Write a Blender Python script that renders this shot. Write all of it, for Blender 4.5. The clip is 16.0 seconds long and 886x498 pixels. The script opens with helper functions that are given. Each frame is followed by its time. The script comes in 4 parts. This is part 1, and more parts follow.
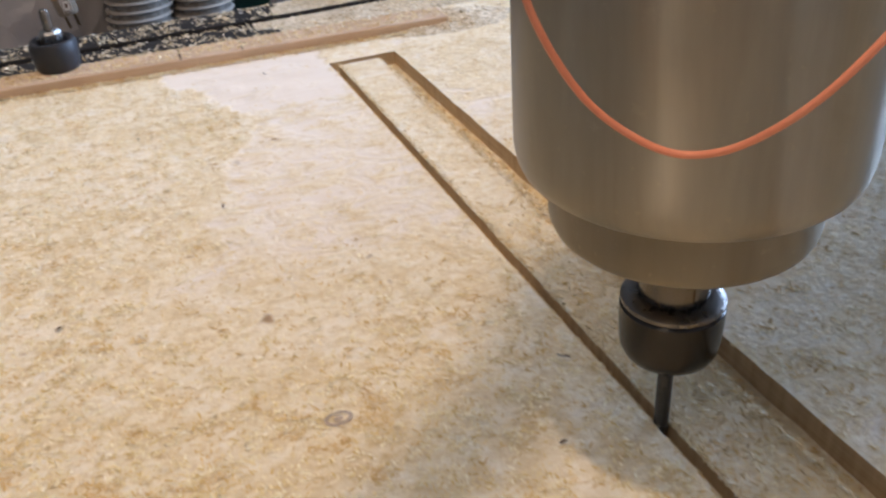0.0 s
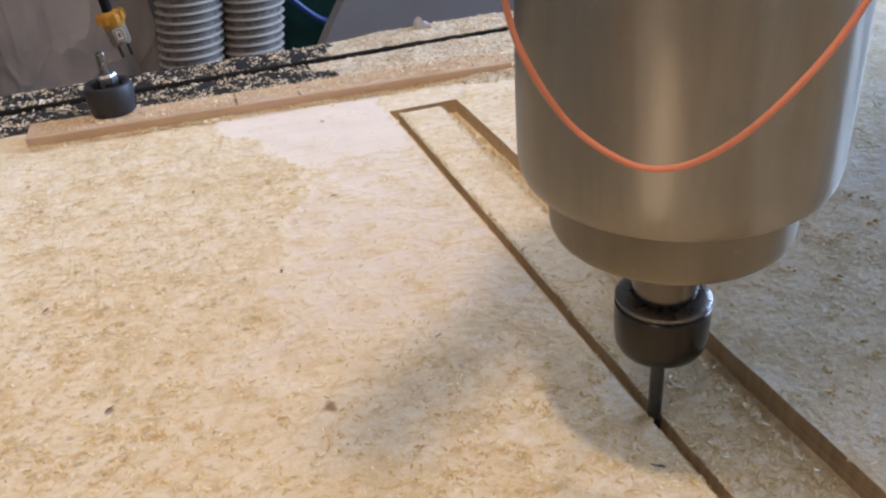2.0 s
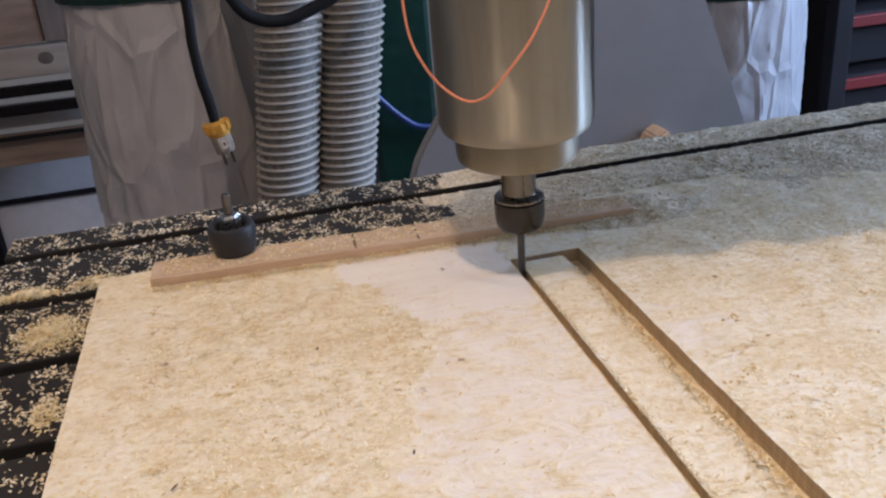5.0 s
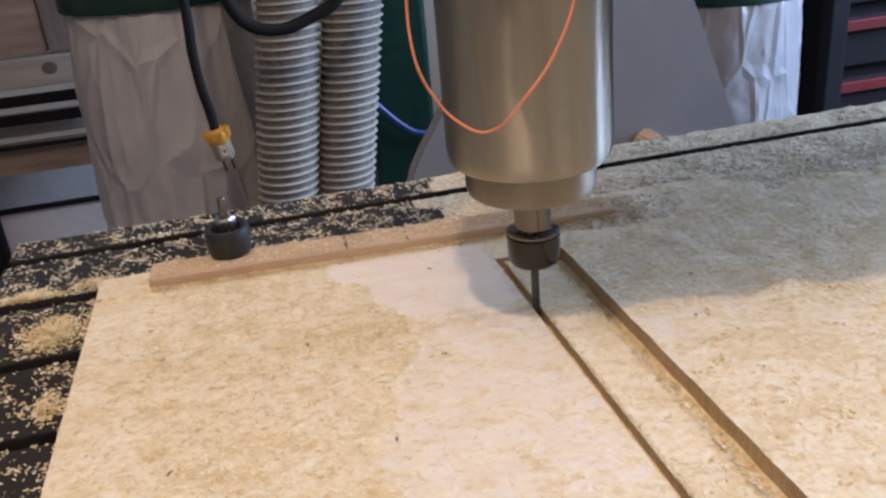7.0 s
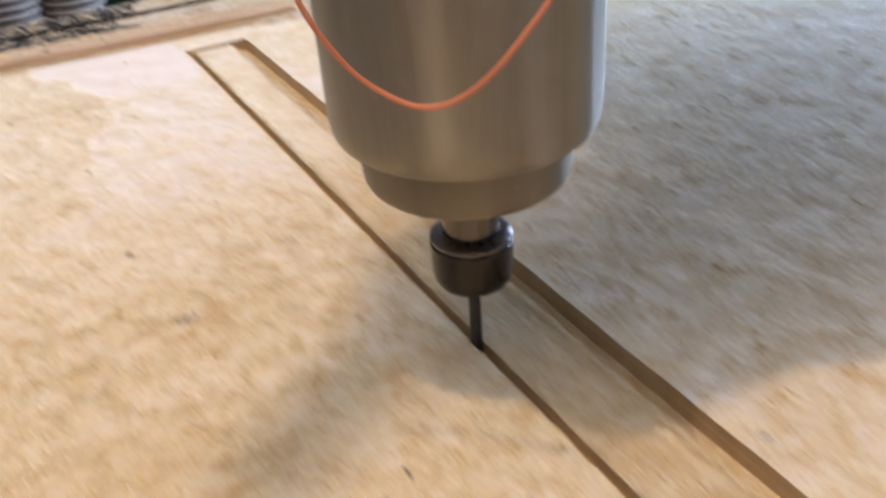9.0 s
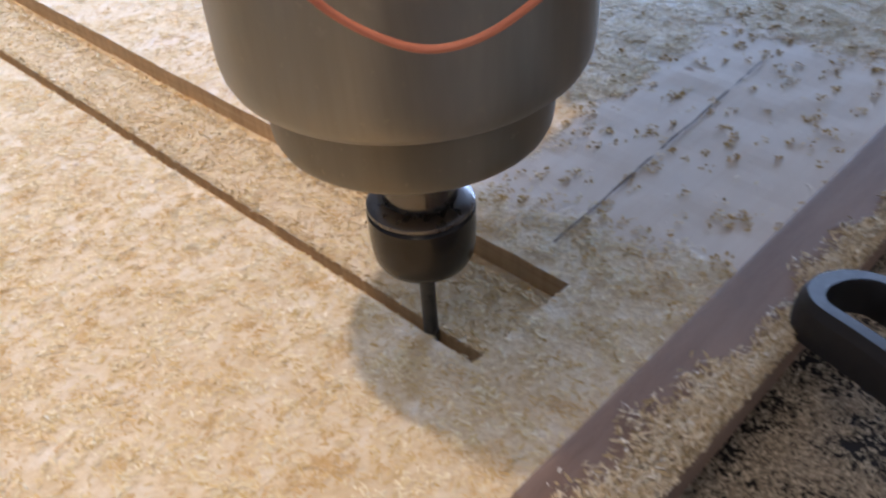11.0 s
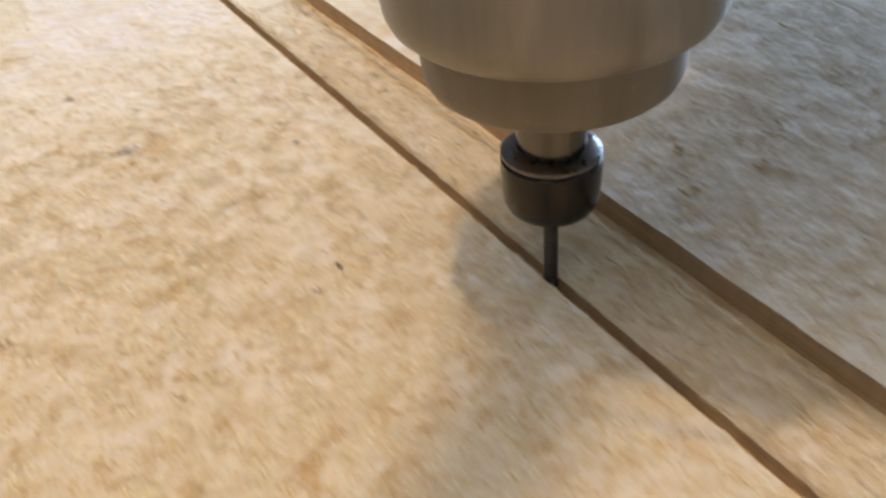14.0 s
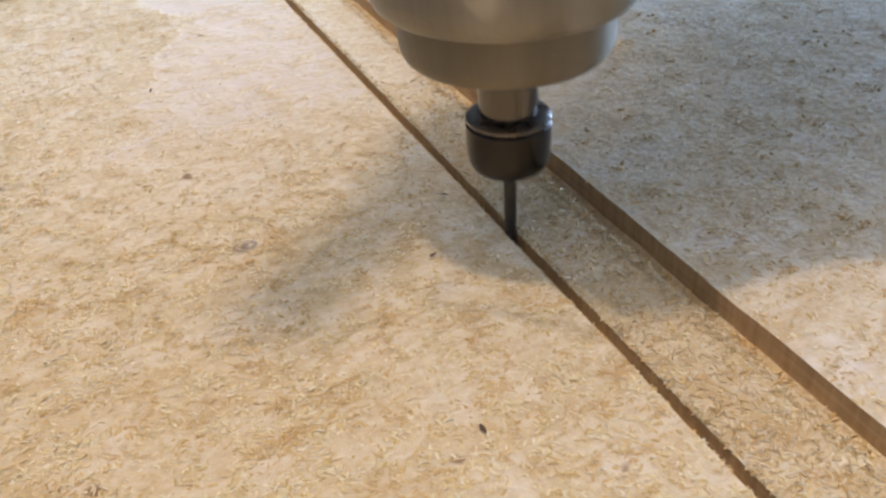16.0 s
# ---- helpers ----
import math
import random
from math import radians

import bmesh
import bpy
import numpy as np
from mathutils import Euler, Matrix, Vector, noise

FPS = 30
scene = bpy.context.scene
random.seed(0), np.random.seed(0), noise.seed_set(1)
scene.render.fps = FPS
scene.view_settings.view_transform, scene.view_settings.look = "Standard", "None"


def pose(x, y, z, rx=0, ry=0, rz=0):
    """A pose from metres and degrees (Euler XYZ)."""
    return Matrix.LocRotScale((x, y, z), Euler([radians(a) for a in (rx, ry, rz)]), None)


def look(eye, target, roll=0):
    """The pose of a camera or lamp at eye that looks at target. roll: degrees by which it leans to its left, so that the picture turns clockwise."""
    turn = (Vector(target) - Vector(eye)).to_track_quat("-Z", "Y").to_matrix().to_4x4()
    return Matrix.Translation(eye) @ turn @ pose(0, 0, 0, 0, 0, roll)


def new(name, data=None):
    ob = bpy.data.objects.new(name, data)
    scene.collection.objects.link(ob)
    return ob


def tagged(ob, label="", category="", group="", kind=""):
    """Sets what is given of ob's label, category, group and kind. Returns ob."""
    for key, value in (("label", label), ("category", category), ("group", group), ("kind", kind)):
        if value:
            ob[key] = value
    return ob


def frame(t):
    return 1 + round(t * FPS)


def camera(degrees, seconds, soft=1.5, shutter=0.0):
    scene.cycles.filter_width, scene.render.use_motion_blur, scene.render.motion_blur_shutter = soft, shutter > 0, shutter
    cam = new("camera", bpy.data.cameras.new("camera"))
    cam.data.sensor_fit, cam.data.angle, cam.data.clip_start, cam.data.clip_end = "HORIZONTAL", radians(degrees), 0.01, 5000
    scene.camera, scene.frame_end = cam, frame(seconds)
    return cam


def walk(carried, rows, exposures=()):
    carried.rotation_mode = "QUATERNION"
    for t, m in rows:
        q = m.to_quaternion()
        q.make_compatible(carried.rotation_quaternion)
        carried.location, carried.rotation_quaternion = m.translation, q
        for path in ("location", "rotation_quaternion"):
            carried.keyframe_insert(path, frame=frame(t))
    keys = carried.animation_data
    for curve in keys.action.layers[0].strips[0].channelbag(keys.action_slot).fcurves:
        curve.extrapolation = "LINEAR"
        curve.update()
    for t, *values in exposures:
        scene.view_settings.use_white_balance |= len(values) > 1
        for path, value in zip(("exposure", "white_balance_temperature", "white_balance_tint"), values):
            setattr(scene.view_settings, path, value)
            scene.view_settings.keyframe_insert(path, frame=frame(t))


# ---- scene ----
# Camera: hand-held beside a small router table.
cam = camera(54.6, 16.0, soft=2.3, shutter=0.8)
CAMERA_ROWS = [
    (0, look((-0.1130, -0.4948, 0.1742), (0.0016, -0.1747, -0.0364), -4.29)),
    (0.5, look((-0.1134, -0.4845, 0.1760), (-0.0064, -0.1584, -0.0295), -4.72)),
    (1, look((-0.1152, -0.4766, 0.1791), (-0.0101, -0.1491, -0.0252), -4.44)),
    (1.5, look((-0.1144, -0.4678, 0.1813), (-0.0111, -0.1392, -0.0219), -4.46)),
    (2, look((-0.1145, -0.4620, 0.1807), (-0.0135, -0.1313, -0.0202), -4.34)),
    (2.5, look((-0.1162, -0.4567, 0.1841), (-0.0156, -0.1243, -0.0145), -4.49)),
    (3, look((-0.1202, -0.4525, 0.1904), (-0.0215, -0.1167, -0.0032), -4.09)),
    (3.5, look((-0.1221, -0.4476, 0.1939), (-0.0221, -0.1116, 0.0014), -3.76)),
    (4, look((-0.1246, -0.4377, 0.1983), (-0.0408, -0.0880, 0.0233), -4.78)),
    (4.5, look((-0.1299, -0.4263, 0.2092), (-0.0531, -0.0719, 0.0404), -4.55)),
    (4.7, look((-0.1307, -0.4252, 0.2099), (-0.0534, -0.0697, 0.0435), -4.68)),
    (6.8, look((-0.1258, -0.4444, 0.2140), (-0.0517, -0.0857, 0.0533), -5.19)),
    (7, look((-0.1251, -0.4462, 0.2134), (-0.0494, -0.0881, 0.0521), -5.25)),
    (7.5, look((-0.1208, -0.4632, 0.2069), (-0.0319, -0.1112, 0.0390), -4.55)),
    (8, look((-0.1182, -0.4893, 0.2050), (-0.0162, -0.1444, 0.0301), -4.81)),
    (8.5, look((-0.1136, -0.5180, 0.2064), (0.0036, -0.1830, 0.0218), -5.86)),
    (9, look((-0.1134, -0.5801, 0.1883), (0.0406, -0.2797, -0.0264), -4.23)),
    (9.5, look((-0.1114, -0.6254, 0.1837), (0.0592, -0.3422, -0.0416), -4.83)),
    (10, look((-0.1088, -0.6714, 0.1804), (0.0877, -0.4266, -0.0675), -2.57)),
    (10.2, look((-0.1097, -0.6891, 0.1756), (0.0931, -0.4541, -0.0768), -2.99)),
    (12.3, look((-0.1163, -0.7421, 0.1624), (0.1086, -0.5231, -0.0855), -3.08)),
    (12.5, look((-0.1170, -0.7388, 0.1630), (0.1068, -0.5187, -0.0849), -2.83)),
    (13, look((-0.1211, -0.6926, 0.1560), (0.0750, -0.4524, -0.0967), -4.63)),
    (13.5, look((-0.1202, -0.6553, 0.1569), (0.0526, -0.3974, -0.0953), -4.55)),
    (14, look((-0.1159, -0.6120, 0.1642), (0.0340, -0.3355, -0.0828), -5.36)),
    (14.5, look((-0.1155, -0.5777, 0.1681), (0.0196, -0.2869, -0.0710), -4.53)),
    (15, look((-0.1115, -0.5629, 0.1642), (0.0135, -0.2643, -0.0708), -4.38)),
    (15.5, look((-0.1079, -0.5596, 0.1653), (0.0162, -0.2589, -0.0674), -4.64)),
    (16, look((-0.1095, -0.5555, 0.1659), (0.0123, -0.2529, -0.0656), -4.41)),
]
EXPOSURES = [(0.0, -0.17, 6560, 13), (2.5, -0.14, 6520, 15), (4.5, -0.12, 6430, 15), (7.0, -0.01, 6680, 16), (8.5, -0.04, 6900, 18), (9.4, -0.05, 6830, 17), (10.0, -0.01, 6230, 18),
             (12.5, 0.03, 6460, 16), (14.0, -0.14, 6780, 13), (16.0, -0.18, 6530, 13)]
walk(cam, CAMERA_ROWS, EXPOSURES)

# ---- light: one warm bulb above the table, cool daylight from a window at the right ----
world = bpy.data.worlds.new("workshop_air")
scene.world = world
world.use_nodes = True
world.node_tree.nodes["Background"].inputs[0].default_value = (0.55, 0.68, 1.0, 1)
world.node_tree.nodes["Background"].inputs[1].default_value = 0.5
scene.view_settings.exposure = 0.0

bulb = bpy.data.lights.new("ceiling_bulb", "POINT")
bulb.energy, bulb.color, bulb.shadow_soft_size = 25.0, (1.0, 0.785, 0.585), 0.027
new("ceiling_bulb", bulb).location = (-0.20, -0.435, 1.25)

daylight = bpy.data.lights.new("window_daylight", "AREA")
daylight.shape, daylight.size, daylight.size_y = "RECTANGLE", 1.5, 1.1
daylight.energy, daylight.color = 171.0, (0.44, 0.645, 1.0)
new("window_daylight", daylight).matrix_world = look((2.55, 0.40, 0.75), (0.3, 0.34, -0.1))

# added warm fill from the upper left; stands for no known lamp
fill_light = bpy.data.lights.new("left_fill", "AREA")
fill_light.shape, fill_light.size, fill_light.size_y = "RECTANGLE", 1.2, 0.12
fill_light.energy, fill_light.color = 3.6, (1.0, 0.86, 0.68)
new("left_fill", fill_light).matrix_world = pose(-0.75, -0.75, 1.53, 0, 0, 60)

# ---- materials ----
def nodes_of(name):
    m = bpy.data.materials.new(name)
    m.use_nodes = True
    nt = m.node_tree
    return m, nt, nt.nodes["Principled BSDF"]


def link(nt, a, b):
    nt.links.new(a, b)


def ramp(nt, fac, stops):
    n = nt.nodes.new("ShaderNodeValToRGB")
    while len(n.color_ramp.elements) < len(stops):
        n.color_ramp.elements.new(0.5)
    for e, (p, c) in zip(n.color_ramp.elements, stops):
        e.position, e.color = p, (*c, 1)
    link(nt, fac, n.inputs[0])
    return n.outputs[0]


def noise_node(nt, scale, detail=4.0, rough=0.6, stretch=None, distortion=0.0):
    co = nt.nodes.new("ShaderNodeTexCoord").outputs["Object"]
    if stretch:
        mp = nt.nodes.new("ShaderNodeMapping")
        mp.inputs["Scale"].default_value = stretch
        link(nt, co, mp.inputs[0])
        co = mp.outputs[0]
    n = nt.nodes.new("ShaderNodeTexNoise")
    n.inputs["Scale"].default_value, n.inputs["Detail"].default_value = scale, detail
    n.inputs["Roughness"].default_value, n.inputs["Distortion"].default_value = rough, distortion
    link(nt, co, n.inputs["Vector"])
    return n.outputs["Fac"]


def mix(nt, fac, a, b, mode="MIX"):
    n = nt.nodes.new("ShaderNodeMix")
    n.data_type, n.blend_type = "RGBA", mode
    for socket, v in ((n.inputs[0], fac), (n.inputs[6], a), (n.inputs[7], b)):
        if isinstance(v, (int, float)):
            socket.default_value = v
        elif isinstance(v, tuple):
            socket.default_value = (*v, 1)
        else:
            link(nt, v, socket)
    return n.outputs[2]


def bump(nt, height, bsdf, strength, distance):
    n = nt.nodes.new("ShaderNodeBump")
    n.inputs["Strength"].default_value, n.inputs["Distance"].default_value = strength, distance
    link(nt, height, n.inputs["Height"])
    link(nt, n.outputs[0], bsdf.inputs["Normal"])


def simple(name, dark, light, rough=0.6, metal=0.0, scale=60.0, stretch=None, bumpy=0.15, dist=0.0006, rough_var=0.12):
    """Two tones by a coarse and a fine noise, uneven gloss and a fine relief."""
    m, nt, b = nodes_of(name)
    coarse, fine = noise_node(nt, scale * 0.2, 3, 0.6, stretch), noise_node(nt, scale * 3, 5, 0.65, stretch)
    c = mix(nt, ramp(nt, coarse, ((0.3, (0, 0, 0)), (0.7, (1, 1, 1)))), dark, light)
    c = mix(nt, 0.35, c, ramp(nt, fine, ((0.3, dark), (0.7, light))))
    link(nt, c, b.inputs["Base Color"])
    r = ramp(nt, fine, ((0.25, (rough - rough_var,) * 3), (0.75, (min(1, rough + rough_var),) * 3)))
    link(nt, r, b.inputs["Roughness"])
    b.inputs["Metallic"].default_value = metal
    if bumpy:
        bump(nt, fine, b, bumpy, dist)
    return m


def board_material():
    """Pale plywood face under a film of yellow dust; the film follows the attribute 'dust'."""
    m, nt, b = nodes_of("dusty_plywood")
    grain = noise_node(nt, 22, 6, 0.65, (1.0, 9.0, 1.0), 0.6)
    wood = ramp(nt, grain, ((0.25, (0.755, 0.655, 0.545)), (0.5, (0.795, 0.705, 0.60)), (0.8, (0.825, 0.75, 0.655))))
    fleck = noise_node(nt, 190, 4, 0.6, (1.0, 1.4, 1.0), 0.5)
    blotch = noise_node(nt, 34, 4, 0.6, (1.0, 1.3, 1.0), 1.0)
    clump = noise_node(nt, 62, 4, 0.62, (1.0, 1.5, 1.0), 0.9)
    dust = ramp(nt, blotch, ((0.36, (0.83, 0.75, 0.62)), (0.50, (0.78, 0.66, 0.45)), (0.64, (0.63, 0.46, 0.22))))
    dust = mix(nt, 0.55, dust, ramp(nt, fleck, ((0.33, (0.62, 0.46, 0.25)), (0.46, (0.76, 0.63, 0.42)), (0.62, (0.84, 0.76, 0.61)))))
    at = nt.nodes.new("ShaderNodeAttribute")
    at.attribute_name = "dust"
    add = nt.nodes.new("ShaderNodeMath")
    add.operation = "ADD"
    link(nt, at.outputs["Fac"], add.inputs[0])
    link(nt, clump, add.inputs[1])
    film = ramp(nt, add.outputs[0], ((0.68, (0, 0, 0)), (0.92, (0.95, 0.95, 0.95))))
    c = mix(nt, film, wood, dust)
    spot = ramp(nt, noise_node(nt, 60, 2, 0.5), ((0.72, (0, 0, 0)), (0.76, (1, 1, 1))))
    c = mix(nt, spot, c, (0.36, 0.24, 0.14))
    link(nt, c, b.inputs["Base Color"])
    b.inputs["Roughness"].default_value = 0.75
    h = nt.nodes.new("ShaderNodeMath")
    h.operation = "MULTIPLY"
    link(nt, film, h.inputs[0])
    link(nt, noise_node(nt, 210, 5, 0.65), h.inputs[1])
    bump(nt, h.outputs[0], b, 0.55, 0.0014)
    return m


def drift_material():
    """Heaped sawdust: mottled beige crumbs, the shade of their hollows put in the colour."""
    m, nt, b = nodes_of("heaped_dust")
    lump, crumb = noise_node(nt, 70, 5, 0.65, None, 0.6), noise_node(nt, 330, 4, 0.65)
    c = ramp(nt, lump, ((0.32, (0.44, 0.35, 0.23)), (0.5, (0.64, 0.53, 0.38)), (0.68, (0.78, 0.68, 0.53))))
    c = mix(nt, 0.5, c, ramp(nt, crumb, ((0.34, (0.20, 0.155, 0.10)), (0.5, (0.55, 0.45, 0.30)), (0.64, (0.78, 0.69, 0.54)))))
    link(nt, c, b.inputs["Base Color"])
    b.inputs["Roughness"].default_value = 0.85
    bump(nt, crumb, b, 0.8, 0.0016)
    return m


def chip_material(name, stops, patchy=0.0):
    """Each shaving has its own tone; patchy ones turn browner in drifts a few millimetres wide."""
    m, nt, b = nodes_of(name)
    g = nt.nodes.new("ShaderNodeNewGeometry")
    c = ramp(nt, g.outputs["Random Per Island"], stops)
    if patchy:
        drift = noise_node(nt, 75, 4, 0.65, (1.0, 1.4, 1.0), 0.8)
        c = mix(nt, ramp(nt, drift, ((0.46, (0, 0, 0)), (0.66, (patchy, patchy, patchy)))), c, (0.62, 0.39, 0.145))
    link(nt, c, b.inputs["Base Color"])
    b.inputs["Roughness"].default_value = 0.75
    return m


def steel_material(name, dark, light, rough, stretched):
    """Turned stainless steel: reflections drawn out along the axis, smears, scuffs and a dust film."""
    m, nt, b = nodes_of(name)
    smear = noise_node(nt, 34, 5, 0.65, (1, 1, 0.16), 0.5)
    scuff = noise_node(nt, 130, 5, 0.7)
    c = mix(nt, ramp(nt, smear, ((0.32, (0, 0, 0)), (0.70, (1, 1, 1)))), dark, light)
    c = mix(nt, ramp(nt, scuff, ((0.62, (0, 0, 0)), (0.80, (0.5, 0.5, 0.5)))), c, (0.50, 0.44, 0.35))
    smudge = noise_node(nt, 21, 6, 0.7, (1, 1, 0.6), 0.8)
    c = mix(nt, ramp(nt, smudge, ((0.50, (0, 0, 0)), (0.72, (0.55, 0.55, 0.55)))), c, (0.36, 0.31, 0.225))
    c = mix(nt, ramp(nt, noise_node(nt, 420, 2, 0.5), ((0.68, (0, 0, 0)), (0.74, (0.22, 0.22, 0.22)))), c, (0.52, 0.45, 0.32))
    link(nt, c, b.inputs["Base Color"])
    link(nt, ramp(nt, smear, ((0.3, (rough - 0.06,) * 3), (0.75, (rough + 0.08,) * 3))), b.inputs["Roughness"])
    b.inputs["Metallic"].default_value = 0.95
    tangent = nt.nodes.new("ShaderNodeTangent")
    tangent.direction_type, tangent.axis = "RADIAL", "Z"
    link(nt, tangent.outputs[0], b.inputs["Tangent"])
    b.inputs["Anisotropic"].default_value, b.inputs["Anisotropic Rotation"].default_value = stretched, 0.25
    bump(nt, scuff, b, 0.05, 0.0003)
    return m


def cut_wood_material():
    m, nt, b = nodes_of("cut_plywood_edge")
    layers = noise_node(nt, 50, 4, 0.6, (0.6, 0.6, 18.0))
    tool = noise_node(nt, 200, 3, 0.6, (2.0, 2.0, 0.2))
    c = ramp(nt, layers, ((0.3, (0.44, 0.30, 0.175)), (0.5, (0.57, 0.42, 0.255)), (0.72, (0.69, 0.54, 0.36))))
    c = mix(nt, 0.5, c, ramp(nt, tool, ((0.3, (0.31, 0.195, 0.105)), (0.7, (0.58, 0.42, 0.25)))))
    link(nt, c, b.inputs["Base Color"])
    b.inputs["Roughness"].default_value = 0.8
    bump(nt, tool, b, 0.4, 0.0005)
    return m


def bag_material(name, dark, light):
    """Thin plastic film: soft folds crossed by sharp creases."""
    m, nt, b = nodes_of(name)
    fold = noise_node(nt, 5, 4, 0.6, (1, 1, 0.5), 0.8)
    co = nt.nodes.new("ShaderNodeTexCoord").outputs["Object"]
    warp = nt.nodes.new("ShaderNodeMapping")
    warp.inputs["Scale"].default_value, warp.inputs["Rotation"].default_value = (1.0, 1.0, 0.42), (0.35, 0.5, 0.0)
    link(nt, co, warp.inputs[0])
    cell = nt.nodes.new("ShaderNodeTexVoronoi")
    cell.feature = "DISTANCE_TO_EDGE"
    cell.inputs["Scale"].default_value = 13.0
    link(nt, warp.outputs[0], cell.inputs["Vector"])
    crease = ramp(nt, cell.outputs["Distance"], ((0.0, (1, 1, 1)), (0.10, (0.25, 0.25, 0.25)), (0.35, (0, 0, 0))))
    height = mix(nt, 0.45, ramp(nt, fold, ((0.25, (0, 0, 0)), (0.75, (1, 1, 1)))), crease)
    link(nt, mix(nt, ramp(nt, fold, ((0.3, (0, 0, 0)), (0.7, (1, 1, 1)))), dark, light), b.inputs["Base Color"])
    b.inputs["Roughness"].default_value = 0.36
    bump(nt, height, b, 0.55, 0.022)
    return m


def flat_gloss(material, level):
    material.node_tree.nodes["Principled BSDF"].inputs["Specular IOR Level"].default_value = level


M_BOARD, M_CUT = board_material(), cut_wood_material()
M_STEEL = steel_material("brushed_steel", (0.31, 0.283, 0.232), (0.465, 0.427, 0.355), 0.36, 1.0)
M_DULL = steel_material("dull_dusty_steel", (0.25, 0.215, 0.16), (0.37, 0.325, 0.25), 0.48, 0.85)
M_CHIP = chip_material("wood_chips", ((0.0, (0.66, 0.49, 0.21)), (0.2, (0.77, 0.62, 0.33)), (0.6, (0.84, 0.73, 0.48)), (1.0, (0.90, 0.83, 0.65))), 0.75)
M_CRUMB = chip_material("orange_crumbs", ((0.0, (0.56, 0.36, 0.13)), (0.4, (0.70, 0.50, 0.22)), (1.0, (0.84, 0.68, 0.40))))
M_FIBRE = chip_material("pale_fibres", ((0.0, (0.58, 0.41, 0.19)), (0.4, (0.72, 0.57, 0.33)), (1.0, (0.86, 0.76, 0.56))))
M_PALE_CHIP = chip_material("pale_chips", ((0.0, (0.50, 0.37, 0.20)), (0.4, (0.70, 0.57, 0.37)), (1.0, (0.90, 0.82, 0.66))))
# Grey dust in darker tones; the near bed's shade is in the colour.
M_SHADED_CHIP = chip_material("shaded_grey_dust", ((0.0, (0.16, 0.13, 0.095)), (0.5, (0.38, 0.32, 0.23)), (1.0, (0.68, 0.59, 0.44))))
M_STRIP = simple("strip_wood", (0.48, 0.32, 0.205), (0.66, 0.50, 0.37), 0.6, 0, 60, (1.0, 8.0, 8.0), 0.2)
M_RED_STRIP = simple("reddish_strip_wood", (0.19, 0.118, 0.085), (0.36, 0.255, 0.195), 0.72, 0, 60, (1.0, 8.0, 8.0), 0.2)
M_BED = simple("black_anodised_bed", (0.014, 0.012, 0.011), (0.034, 0.030, 0.028), 0.7, 0.1, 90)
# Darker copy of the bed metal: shade of slots and underframe in its colour.
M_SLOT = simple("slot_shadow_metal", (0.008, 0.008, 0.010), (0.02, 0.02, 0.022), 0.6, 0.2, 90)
M_THIN_BAG = bag_material("thin_plastic_bag", (0.22, 0.215, 0.225), (0.33, 0.325, 0.335))
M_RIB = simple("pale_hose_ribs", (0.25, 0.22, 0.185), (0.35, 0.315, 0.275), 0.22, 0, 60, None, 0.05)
M_RUBBER = simple("black_rubber", (0.006, 0.006, 0.006), (0.014, 0.013, 0.013), 0.8, 0, 120)
M_DRIFT = drift_material()
M_BLACK = simple("black_plastic", (0.010, 0.010, 0.012), (0.026, 0.026, 0.030), 0.55, 0, 120)
M_NUT = simple("blackened_nut", (0.035, 0.033, 0.032), (0.075, 0.070, 0.066), 0.24, 0.95, 40, None, 0.0, 0.0006, 0.03)
M_SHAFT = simple("ground_steel", (0.12, 0.11, 0.10), (0.19, 0.175, 0.16), 0.17, 1.0, 40, None, 0.0, 0.0006, 0.03)
M_RING = simple("grey_ring_steel", (0.13, 0.12, 0.115), (0.22, 0.205, 0.19), 0.3, 0.9, 60, None, 0.0)
M_BIT = simple("carbide", (0.05, 0.05, 0.055), (0.12, 0.115, 0.11), 0.35, 0.8, 300)
M_ORANGE = simple("orange_wire_skin", (0.76, 0.24, 0.13), (0.86, 0.34, 0.21), 0.45, 0, 200)
M_BOLT = simple("zinc_bolt", (0.35, 0.34, 0.33), (0.60, 0.60, 0.60), 0.3, 1.0, 200)
M_BAG = bag_material("white_plastic_bag", (0.34, 0.31, 0.295), (0.48, 0.445, 0.425))
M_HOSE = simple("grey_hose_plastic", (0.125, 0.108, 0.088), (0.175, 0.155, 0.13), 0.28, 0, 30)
M_GREEN = simple("dark_green_enamel", (0.002, 0.014, 0.010), (0.005, 0.028, 0.019), 0.4, 0, 20)
M_PANEL = simple("white_laminate", (0.175, 0.172, 0.178), (0.225, 0.222, 0.228), 0.45, 0, 8, None, 0.05)
M_YELLOW = simple("yellow_plug_rubber", (0.45, 0.20, 0.02), (0.62, 0.30, 0.04), 0.5, 0, 80)
M_CLEAR = simple("cloudy_plug_face", (0.16, 0.12, 0.08), (0.36, 0.30, 0.23), 0.3, 0, 160)
M_PRONG = simple("tarnished_brass", (0.10, 0.07, 0.04), (0.20, 0.15, 0.09), 0.35, 0.9, 100)
M_RED = simple("red_drawer_paint", (0.085, 0.008, 0.008), (0.14, 0.015, 0.014), 0.6, 0, 20)
M_CABINET = simple("dark_cabinet_steel", (0.006, 0.005, 0.006), (0.016, 0.014, 0.016), 0.75, 0.0, 20)
M_LUMBER = simple("rough_lumber", (0.15, 0.10, 0.078), (0.34, 0.25, 0.195), 0.75, 0, 25, (1.0, 8.0, 8.0), 0.3)
M_OLD = simple("dark_weathered_timber", (0.085, 0.07, 0.068), (0.21, 0.165, 0.14), 0.8, 0, 22, (8.0, 8.0, 1.0), 0.3)
